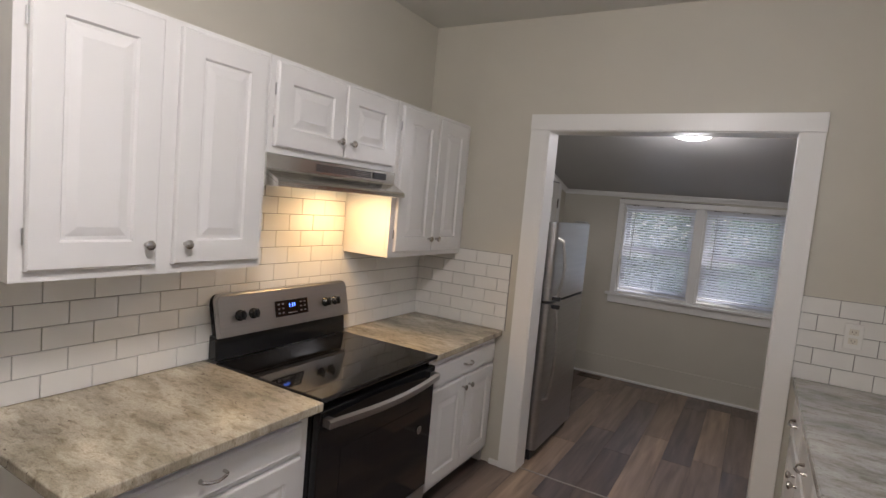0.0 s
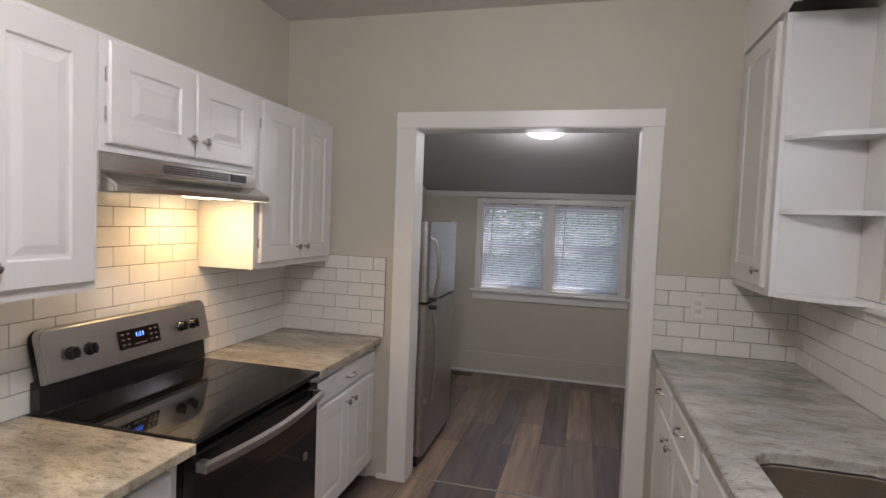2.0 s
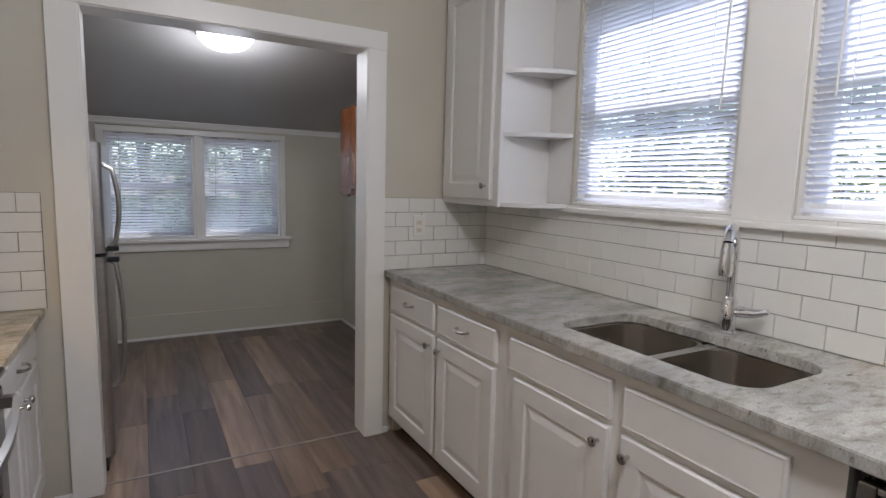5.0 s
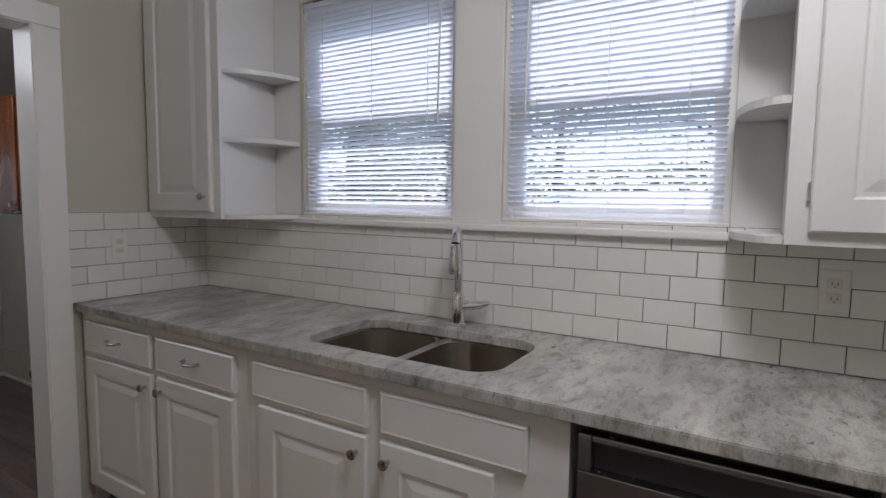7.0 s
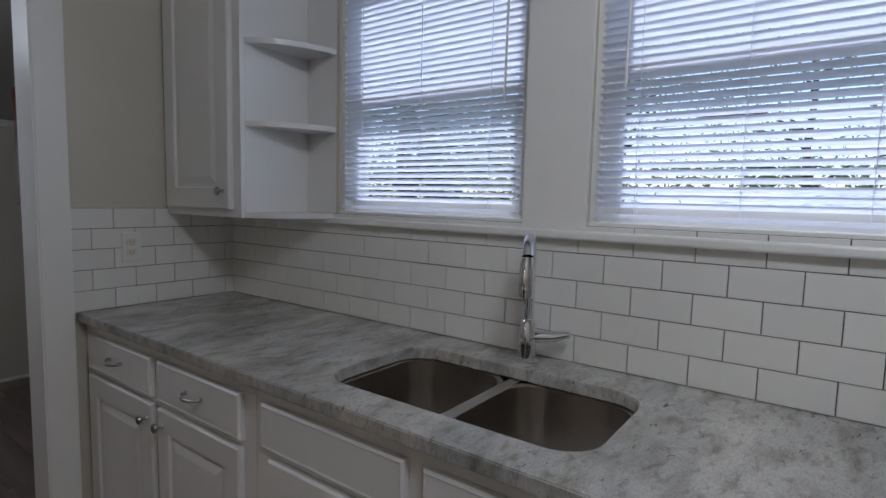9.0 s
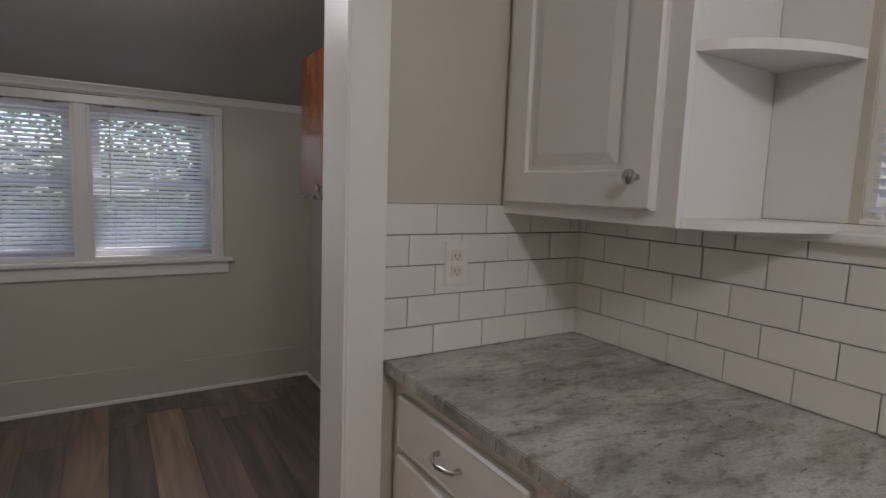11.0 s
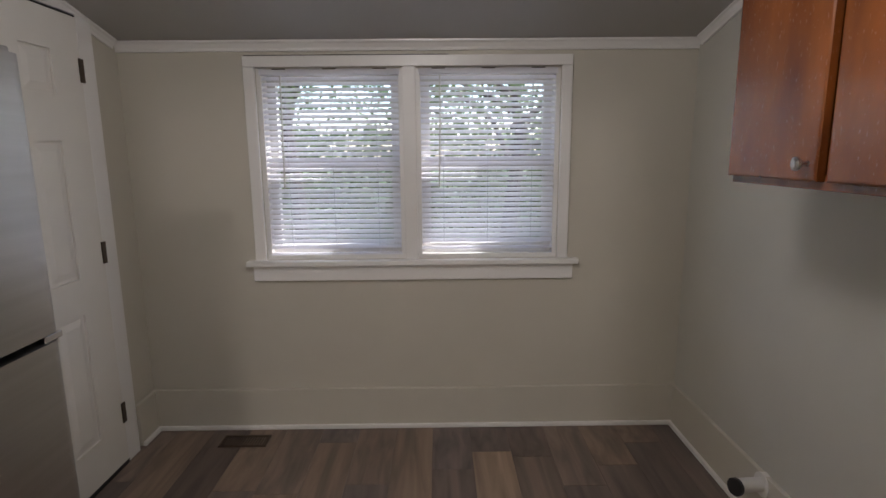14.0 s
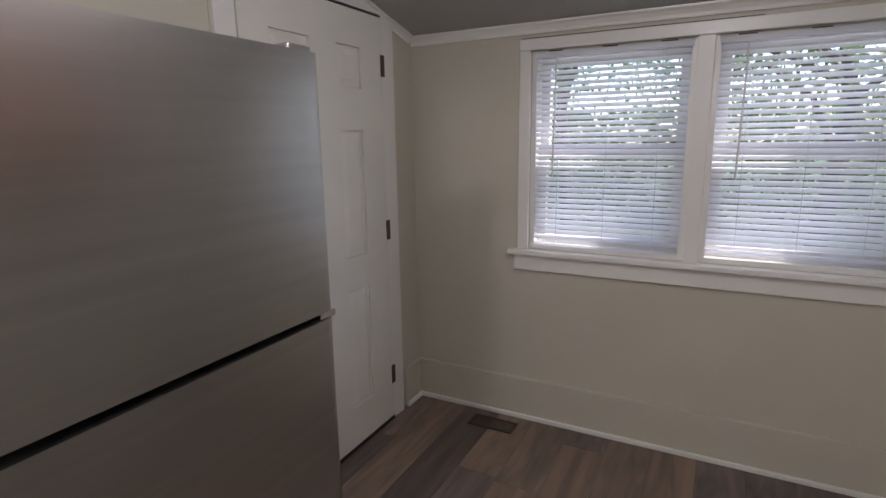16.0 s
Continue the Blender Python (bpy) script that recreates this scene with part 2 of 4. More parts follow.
def loft(bm, loops, cap0=True, cap1=True, close=False):
    """Skin between closed loops of points, all of one length."""
    vs = [[bm.verts.new(p) for p in loop] for loop in loops]
    n = len(vs[0])
    for a, b in zip(vs, vs[1:] + (vs[:1] if close else [])):
        for i in range(n):
            bm.faces.new((a[i], a[(i + 1) % n], b[(i + 1) % n], b[i]))
    if cap0 and not close:
        bm.faces.new(vs[0][::-1])
    if cap1 and not close:
        bm.faces.new(vs[-1])
    bmesh.ops.recalc_face_normals(bm, faces=bm.faces[:])
    return bm


def panel(bm, x0, x1, z0, z1, steps):
    """A slab in the x-z plane, its front towards +y, stepped by rings of (inset, y)."""
    return loft(bm, [[(x0 + i, y, z0 + i), (x1 - i, y, z0 + i), (x1 - i, y, z1 - i), (x0 + i, y, z1 - i)] for i, y in steps])


def lathe(bm, rows, at=(0, 0, 0), axis="Z", n=20):
    loops = []
    for r, h in rows:
        loop = []
        for k in range(n):
            a = 2 * math.pi * k / n
            c, s = r * math.cos(a), r * math.sin(a)
            p = {"Z": (c, s, h), "Y": (c, h, s), "X": (h, c, s)}[axis]
            loop.append((at[0] + p[0], at[1] + p[1], at[2] + p[2]))
        loops.append(loop)
    return loft(bm, loops)


def tube(bm, pts, r, n=10, flat=1.0):
    """A round bar along points; r may be a list."""
    pts = [Vector(p) for p in pts]
    rs = r if isinstance(r, (list, tuple)) else [r] * len(pts)
    loops, side = [], None
    for i, p in enumerate(pts):
        d = (pts[min(i + 1, len(pts) - 1)] - pts[max(i - 1, 0)]).normalized()
        if side is None:
            side = d.orthogonal().normalized()
        side = (side - d * side.dot(d)).normalized()
        up = d.cross(side)
        loops.append([p + (side * math.cos(2 * math.pi * k / n) + up * math.sin(2 * math.pi * k / n) * flat) * rs[i] for k in range(n)])
    return loft(bm, loops)


def extrude_y(bm, profile, x0, x1, axis="X"):
    """A prism of a profile of (y, z) points from x0 to x1."""
    return loft(bm, [[(x0, y, z) for y, z in profile], [(x1, y, z) for y, z in profile]])


def rounded(cx, cy, w, d, r, z, n=6):
    out = []
    for sx, sy, a0 in ((1, 1, 0), (-1, 1, 90), (-1, -1, 180), (1, -1, 270)):
        for k in range(n + 1):
            a = radians(a0 + 90 * k / n)
            out.append((cx + sx * (w / 2 - r) + r * math.cos(a), cy + sy * (d / 2 - r) + r * math.sin(a), z))
    return out


# poses of units whose width runs along local x and whose front looks along local y
def on_left(y, z=0.0, x=-2.77):
    return pose(x, y, z, 0, 0, -90)


def on_right(y, z=0.0, x=0.0):
    return pose(x, y, z, 0, 0, 90)


XL, XR, ZC = -2.76, 0.0, 2.66
YB = -5.2
R2L, R2R, R2Y, TW = -2.605, -0.045, 2.42, 0.115
EAVE, SLOPE = 1.816, 0.245
OX0, OX1, OZ = -1.942, -0.757, 2.018
SILL_K, HEAD_K = 1.275, 2.21
WK = [(-1.491, -0.706), (-2.414, -1.689)]
W2X0, W2X1, W2Z0, W2Z1 = -2.006, -0.650, 0.845, 1.710
T = 0.14


def ceil2(y):
    return EAVE + (R2Y - y) * SLOPE


def structure(name, rows, mat, label):
    return part(name, boxes(rows), mat, None, label, kind="structure")


structure("wall_left", [(XL - T, XL, YB, TW, 0, ZC)], M_WALL, "greige painted plaster wall")
structure("wall_back", [(XL - T, XR + T, YB - T, YB, 0, ZC)], M_WALL, "greige painted plaster wall")
structure("wall_opening", [(XL, OX0 - 0.02, 0, TW, 0, ZC), (OX1 + 0.02, XR, 0, TW, 0, ZC), (OX0 - 0.02, OX1 + 0.02, 0, TW, OZ + 0.02, ZC)], M_WALL, "greige painted wall with a wide cased opening")
(YA, YBB), (YC, YD) = WK[1], WK[0]
rows = [(0, T, YB, YA, 0, ZC), (0, T, YA, YD, 0, SILL_K), (0, T, YA, YD, HEAD_K, ZC), (0, T, YBB, YC, SILL_K, HEAD_K), (0, T, YD, TW, 0, ZC)]
structure("wall_right", rows, M_WALL, "greige painted wall with two windows")
structure("ceiling", [(XL - T, XR + T, YB - T, TW, ZC, ZC + 0.1)], M_CEIL, "off-white painted kitchen ceiling")
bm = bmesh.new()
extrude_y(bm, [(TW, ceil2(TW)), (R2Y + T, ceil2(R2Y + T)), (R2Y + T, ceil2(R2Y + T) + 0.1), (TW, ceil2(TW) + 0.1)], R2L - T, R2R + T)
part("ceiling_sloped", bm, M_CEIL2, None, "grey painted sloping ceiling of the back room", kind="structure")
rows = [(R2L - T, W2X0, R2Y, R2Y + T, 0, 2.0), (W2X1, R2R + T, R2Y, R2Y + T, 0, 2.0), (W2X0, W2X1, R2Y, R2Y + T, 0, W2Z0), (W2X0, W2X1, R2Y, R2Y + T, W2Z1, 2.0)]
structure("wall_window", rows, M_WALL, "greige painted wall with a double window")
structure("wall_side_left", [(R2L - T, R2L, TW, R2Y, 0, 2.45)], M_WALL, "greige painted wall beside the closet door")
structure("wall_side_right", [(R2R, R2R + T, TW, R2Y, 0, 2.45)], M_WALL_COOL, "pale grey painted wall under the wooden cabinets")

floor = part("floor", boxes([(XL - T, XR + T, YB - T, R2Y + T, -0.05, -0.003)]), M_JOINT, None, "grey-brown wood-look vinyl plank floor", kind="structure")

# ---- trim ----
for name, x0, x1, z0, z1 in [("casing_left", -2.055, -1.949, 0, OZ + 0.005), ("casing_right", -0.751, -0.655, 0, OZ + 0.005), ("casing_head", -2.058, -0.652, OZ + 0.006, 2.112)]:
    b = boxes([(x0, x1, -0.022, 0, z0, z1)], 0.002)
    part(name, b, M_TRIM, None, "white painted flat door casing with worn edges", kind="structure")
b = boxes([(OX0 - 0.018, OX0, -0.018, TW + 0.018, 0, OZ), (OX1, OX1 + 0.018, -0.018, TW + 0.018, 0, OZ), (OX0 - 0.018, OX1 + 0.018, -0.018, TW + 0.018, OZ, OZ + 0.004)], 0.001)
part("jamb", b, M_TRIM, None, "white painted jamb of the wide opening", kind="structure")
b = boxes([(OX0 - 0.0, OX1, 0.053, 0.067, 0, 0.004)], 0.0015)
part("threshold_strip", b, M_STRIP, None, "thin pale joint strip between the two floors", kind="structure")
for name, r in [("baseboard_window", (R2L, R2R, R2Y - 0.018, R2Y, 0.0, 0.205)), ("baseboard_side", (R2R - 0.018, R2R, TW, R2Y - 0.018, 0, 0.205)), ("baseboard_closet", (R2L, R2L + 0.018, 2.25, R2Y - 0.018, 0, 0.205))]:
    part(name, boxes([r], 0.004), M_WALL, None, "greige painted tall baseboard", kind="structure")
for name, r in [("shoe_window", (R2L, R2R, R2Y - 0.034, R2Y - 0.019, 0.0, 0.022)), ("shoe_side", (R2R - 0.034, R2R - 0.019, TW, R2Y - 0.034, 0, 0.022)), ("shoe_closet", (R2L + 0.019, R2L + 0.034, 2.25, R2Y - 0.034, 0, 0.022)),
                ("shoe_left", (-2.12, -2.056, -0.02, -0.002, 0, 0.03)), ("shoe_right", (-0.654, -0.62, -0.02, -0.002, 0, 0.03))]:
    part(name, boxes([r], 0.004), M_TRIM, None, "thin white shoe moulding", kind="structure")


def crown(name, y0, y1, wall):
    """A crown moulding: along the window wall, or up a side wall under the slope."""
    b = bmesh.new()
    prof = [(0, -0.040), (0.009, -0.040), (0.011, -0.028), (0.021, -0.015), (0.030, -0.010), (0.030, -0.002), (0, -0.002)]
    if wall == "window":
        loft(b, [[(x, R2Y - 0.001 - d, EAVE + z + d * SLOPE) for d, z in prof] for x in (R2L + 0.001, R2R - 0.001)])
    else:
        s = R2R - 0.001 if wall == "right" else R2L + 0.001
        sg = -1 if wall == "right" else 1
        loft(b, [[(s + sg * d, y, ceil2(y) + z) for d, z in prof] for y in (y0, y1)])
    part(name, b, M_TRIM, None, "white painted crown moulding", kind="structure")


crown("crown_window", 0, 0, "window")
crown("crown_right", 1.33, R2Y - 0.04, "right")
crown("crown_left", TW, R2Y - 0.04, "left")

# ---- windows ----


def slats(parent, w, z_top, z_bot, pitch, chord, tilt, mat):
    c, s = math.cos(radians(tilt)), math.sin(radians(tilt))
    prof = []
    for k in range(5):
        u = (k / 4 - 0.5) * chord
        h = 0.0018 * (1 - (2 * u / chord) ** 2)
        prof.append((u * c - h * s, u * s + h * c))
    prof += [(y - 0.0004 * s, z - 0.0005) for y, z in prof[::-1]]
    me = mesh_of("slat", loft(bmesh.new(), [[(x, y, z) for y, z in prof] for x in (0.004, w - 0.004)]))
    z, rnd = z_top, random.Random(5)
    while z > z_bot:
        ob = part("slat", me, mat, parent)
        ob.location = (0, rnd.uniform(-0.0006, 0.0006), z)
        ob.rotation_euler = (radians(rnd.uniform(-1.5, 1.5)), radians(rnd.uniform(-0.12, 0.12)), 0)
        z -= pitch


def blind(m, w, h, tilt, label, wand_x, drop=0.0, pitch=0.0205):
    """A mini blind, w wide and h high; local y looks into the room."""
    t = thing("mini_blind", m, label, "window blind", "window blinds")
    part("headrail", boxes([(0, w, -0.014, 0.014, h - 0.027, h - 0.002)], 0.002), M_SLAT, t)
    for x in (0.09, w * 0.5, w - 0.09):
        part("bracket", boxes([(x - 0.03, x + 0.03, -0.016, 0.017, h - 0.004, h)], 0.001), M_BRONZE, t, "small dark bracket")
    slats(t, w, h - 0.04, 0.035 + drop, pitch, 0.025, tilt, M_SLAT)
    part("bottom_rail", boxes([(0.002, w - 0.002, -0.012, 0.012, 0.008 + drop, 0.020 + drop)], 0.003), M_SLAT, t)
    for x in (0.11, w / 2, w - 0.11):
        b = boxes([(x - 0.0008, x + 0.0008, yy - 0.0006, yy + 0.0006, 0.02 + drop, h - 0.03) for yy in (-0.0135, 0.0135)])
        part("ladder_cord", b, M_SLAT, t)
    b = tube(bmesh.new(), [(wand_x, 0.022, h - 0.03), (wand_x, 0.026, h - 0.2), (wand_x + 0.005, 0.028, h * 0.38)], 0.0035, 8)
    part("wand", b, M_PLASTIC, t, "clear grey tilt wand", smooth=True)
    return t


def sash_window(name, m, w, h, label, rail):
    """A double-hung sash window in an opening w by h; local y looks into the room, 0 is the wall's face."""
    t = new(name)
    t.matrix_world = m
    tagged(t, label, "window", "", "structure")
    d = -T
    part("window_frame", boxes([(0, 0.02, d, -0.01, 0, h), (w - 0.02, w, d, -0.01, 0, h), (0.02, w - 0.02, d, -0.01, h - 0.02, h), (0.02, w - 0.02, d, -0.01, 0, 0.02)], 0.001), M_TRIM, t)
    for nm, z0, z1, y in (("lower_sash", 0.02, rail + 0.02, -0.07), ("upper_sash", rail - 0.02, h - 0.02, -0.105)):
        s = part(nm, boxes([(0.02, 0.06, y - 0.017, y + 0.017, z0, z1), (w - 0.06, w - 0.02, y - 0.017, y + 0.017, z0, z1),
                            (0.06, w - 0.06, y - 0.017, y + 0.017, z0, z0 + 0.045), (0.06, w - 0.06, y - 0.017, y + 0.017, z1 - 0.04, z1)], 0.002), M_TRIM, t)
        g = part("pane", boxes([(0.06, w - 0.06, y - 0.002, y + 0.002, z0 + 0.045, z1 - 0.04)]), M_GLASS, s)
        g.visible_shadow = False
    return t


M_GLASS = material("window_glass", (1, 1, 1), 0.02, bump=0, vary=0)
M_GLASS.node_tree.nodes["Principled BSDF"].inputs["Transmission Weight"].default_value = 1.0
M_GLASS.node_tree.nodes["Principled BSDF"].inputs["IOR"].default_value = 1.02

# kitchen windows: sashes, blinds, one long stool
for i, (y0, y1) in enumerate(WK):
    sash_window("window_%d" % (i + 1), on_right(y0, SILL_K), y1 - y0, HEAD_K - SILL_K, "white double-hung kitchen window behind a half-open blind", 0.44)
    blind(on_right(y0 + 0.012, SILL_K + 0.025, -0.022 + 0.002) @ pose(0, -0.03, 0), y1 - y0 - 0.024, HEAD_K - SILL_K - 0.03, 33, "white mini blind with half-open slats in the kitchen window", 0.05 if i == 0 else 0.62)
    b = boxes([(0.0, y1 - y0, -0.06, 0.003, 0.0, 0.022)], 0.003)
    o = part("window_stop", b, M_TRIM, None, "white painted bottom stop of the window", kind="structure")
    o.matrix_world = on_right(y0, SILL_K)
b = boxes([(-0.035, -0.001, -2.418, -0.40, SILL_K - 0.028, SILL_K - 0.003)], 0.006)
part("window_stool", b, M_TRIM, None, "long white painted window stool above the tiles", kind="structure")
b = boxes([(-0.012, -0.001, -1.687, -1.493, SILL_K, HEAD_K), (-0.012, -0.001, -2.414, -0.704, HEAD_K, ZC - 0.001)], 0.001)
part("window_casing", b, M_TRIM, None, "white painted panel between the kitchen windows", kind="structure")

# back room double window
W2W, W2H = W2X1 - W2X0, W2Z1 - W2Z0
mull = 0.058
half = (W2W - mull) / 2
for i in range(2):
    x_right = W2X1 - i * (half + mull)
    m = pose(x_right, R2Y, W2Z0, 0, 0, 180)
    sash_window("window_%d" % (i + 3), m, half, W2H, "white double-hung window of the back room behind a blind", 0.44)
    blind(pose(x_right - 0.012, R2Y + 0.0215, W2Z0 + 0.02 - 0.01, 0, 0, 180), half - 0.024, W2H - 0.014, -43, "white mini blind, slats half shut, in the back room" if i else "white mini blind hanging slightly short of the sill", half - 0.12, 0.025 if i == 0 else 0.0, 0.0238)
part("window_mullion", boxes([(W2X0 + half, W2X0 + half + mull, R2Y - 0.012, R2Y + T, W2Z0, W2Z1)], 0.002), M_TRIM, None, "white painted mullion between the sashes", kind="structure")
part("window_surround", boxes([(-2.055, W2X0, R2Y - 0.02, R2Y - 0.0005, W2Z0, W2Z1), (W2X1, -0.603, R2Y - 0.02, R2Y - 0.0005, W2Z0, W2Z1), (-2.055, -0.603, R2Y - 0.02, R2Y - 0.0005, W2Z1, 1.757)], 0.003), M_TRIM, None, "white painted window casing", kind="structure")
part("window_sill", boxes([(-2.095, -0.553, R2Y - 0.045, R2Y - 0.0005, W2Z0 - 0.025, W2Z0)], 0.005), M_TRIM, None, "white painted window stool", kind="structure")
# solid dark strip put in for the shadow gap over the casing
part("casing_shade_strip", boxes([(-2.05, -1.15, R2Y - 0.006, R2Y - 0.0005, 1.7578, 1.7625)]), M_DARK, None, "thin dark strip painted as the shadow gap above the window casing", kind="structure")
part("window_apron", boxes([(-2.07, -0.575, R2Y - 0.018, R2Y - 0.0005, W2Z0 - 0.098, W2Z0 - 0.026)], 0.003), M_TRIM, None, "white painted apron under the stool", kind="structure")

RAISED = lambda b: [(0, 0), (0, 0.014), (0.005, 0.019), (b, 0.019), (b + 0.006, 0.012), (b + 0.016, 0.012), (b + 0.042, 0.018)]
FLATDR = [(0, 0), (0, 0.013), (0.006, 0.019), (0.011, 0.0175)]


def front(parent, name, x0, x1, z0, z1, y, steps, mat=None):
    ob = part(name, panel(bmesh.new(), x0, x1, z0, z1, steps), mat or M_CAB, parent)
    ob.location = (0, y, 0)
    return ob


def knob(parent, x, z, y=0.019):
    b = lathe(bmesh.new(), [(0.007, 0), (0.006, 0.004), (0.005, 0.012), (0.012, 0.018), (0.0155, 0.023), (0.0145, 0.028), (0.008, 0.031)], (x, y, z), "Y", 16)
    part("knob", b, M_NICKEL, parent, "round brushed nickel knob", smooth=True)


def pull(parent, x, z, y=0.019, w=0.082, mat=None):
    pts = [(x - w / 2, y, z), (x - w / 2, y + 0.016, z), (x - w * 0.36, y + 0.024, z - 0.002), (x, y + 0.030, z - 0.004), (x + w * 0.36, y + 0.024, z - 0.002), (x + w / 2, y + 0.016, z), (x + w / 2, y, z)]
    b = tube(bmesh.new(), pts, [0.0075, 0.0055, 0.005, 0.0052, 0.005, 0.0055, 0.0075], 10, 0.8)
    part("handle", b, M_NICKEL, parent, "arched nickel pull", smooth=True)


def hinge(parent, x, z, y):
    part("hinge", lathe(bmesh.new(), [(0.004, -0.022), (0.004, 0.022)], (x, y, z), "Z", 8), M_CHROME, parent, "small hinge barrel", smooth=True)


def wall_cabinet(m, w, h, d, doors, label, side_mat=None, knobs="inner", z_door=0.03, border=0.075):
    t = thing("wall_cabinet", m, label, "kitchen cabinet", "kitchen wall cabinets")
    for nm, r in (("side_panel", (0, 0.018, 0.001, d - 0.02, 0, h)), ("side_panel", (w - 0.018, w, 0.001, d - 0.02, 0, h)), ("bottom_panel", (0.018, w - 0.018, 0.001, d - 0.02, 0.015, 0.033)),
                  ("top_panel", (0.018, w - 0.018, 0.001, d - 0.02, h - 0.018, h)), ("back_panel", (0.018, w - 0.018, 0.001, 0.008, 0.033, h - 0.018))):
        part(nm, boxes([r], 0.001), side_mat or M_CAB, t)
    b = bmesh.new()
    box(b, 0, w, d - 0.0195, d, 0, 0.04), box(b, 0, w, d - 0.0195, d, h - 0.045, h)
    xs = [0] + [q for x0, x1 in doors for q in (x0 + 0.012, x1 - 0.012)] + [w]
    for a, c in zip(xs[::2], xs[1::2]):
        if c - a > 0.002:
            box(b, a, c, d - 0.0195, d, 0.04, h - 0.045)
    part("face_frame", b, M_CAB, t)
    for i, (x0, x1) in enumerate(doors):
        dr = front(t, "door", x0, x1, z_door, h - 0.018, d + 0.001, RAISED(border))
        kx = (x1 - 0.035 if i % 2 == 0 else x0 + 0.035) if knobs == "inner" else (x0 + 0.035 if knobs == "left" else x1 - 0.035)
        knob(dr, kx, z_door + 0.065)
        hx = x0 - 0.003 if kx > (x0 + x1) / 2 else x1 + 0.003
        for z in (z_door + 0.09, h - 0.12):
            hinge(dr, hx, z, 0.006)
    return t


def base_cabinet(m, w, h, d, drawers, doors, label, z_split, pulls=True, knobs=None):
    t = thing("base_cabinet", m, label, "kitchen cabinet", "kitchen base cabinets")
    for nm, r in (("side_panel", (0, 0.018, 0.001, d - 0.02, 0.0, h)), ("side_panel", (w - 0.018, w, 0.001, d - 0.02, 0.0, h)), ("bottom_panel", (0.018, w - 0.018, 0.001, d - 0.02, 0.09, 0.108)), ("back_panel", (0.018, w - 0.018, 0.001, 0.01, 0.108, h))):
        part(nm, boxes([r], 0.001), M_CAB, t)
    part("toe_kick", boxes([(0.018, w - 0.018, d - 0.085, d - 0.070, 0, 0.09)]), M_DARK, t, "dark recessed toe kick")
    b = bmesh.new()
    cuts = sorted({0.0, w} | {q for x0, x1 in doors for q in (x0, x1)})
    box(b, 0, w, d - 0.0195, d, 0.09, 0.125), box(b, 0, w, d - 0.0195, d, h - 0.04, h), box(b, 0, w, d - 0.0195, d, z_split - 0.02, z_split + 0.02)
    xs = [0] + [q for x0, x1 in doors for q in (x0 + 0.012, x1 - 0.012)] + [w]
    for a, c in zip(xs[::2], xs[1::2]):
        if c - a > 0.002:
            box(b, a, c, d - 0.0195, d, 0.125, z_split - 0.02), box(b, a, c, d - 0.0195, d, z_split + 0.02, h - 0.04)
    part("face_frame", b, M_CAB, t)
    for x0, x1 in drawers:
        dw = front(t, "drawer_front", x0, x1, z_split + 0.012, h - 0.040, d + 0.001, FLATDR)
        if pulls:
            pull(dw, (x0 + x1) / 2, (z_split + h) / 2 - 0.008)
    for i, (x0, x1) in enumerate(doors):
        dr = front(t, "door", x0, x1, 0.115, z_split - 0.010, d + 0.001, RAISED(0.068))
        kx = (x1 - 0.032 if i % 2 == 0 else x0 + 0.032)
        knob(dr, kx, z_split - 0.06)
    return t


# left wall, wall cabinets (local x runs towards the camera's start)
U0, U1 = 1.260, 2.045
DU = 0.30
wall_cabinet(on_left(-0.002, U0, XL), 0.762, U1 - U0, DU, [(0.047, 0.372), (0.382, 0.728)], "white raised-panel wall cabinet beside the range hood, side lit warm", M_CAB)
wall_cabinet(on_left(-0.766, 1.690, XL), 0.801, U1 - 1.690, DU, [(0.04, 0.392), (0.400, 0.776)], "short white raised-panel cabinet above the range hood", border=0.072, z_door=0.025)
wall_cabinet(on_left(-1.569, U0, XL), 0.785, U1 - U0, DU, [(0.022, 0.355), (0.412, 0.755)], "tall white raised-panel wall cabinet, two doors")

# left wall, base cabinets and worktops
HC = 0.830
base_cabinet(on_left(-0.002, 0, XL), 0.764, HC - 0.035, 0.60, [(0.03, 0.73)], [(0.03, 0.372), (0.380, 0.73)], "white base cabinet with one drawer and two doors beside the range", 0.640)
base_cabinet(on_left(-1.568, 0, XL), 0.79, HC - 0.035, 0.60, [(0.04, 0.76)], [(0.04, 0.395), (0.405, 0.76)], "white base cabinet with a wide drawer", 0.640)


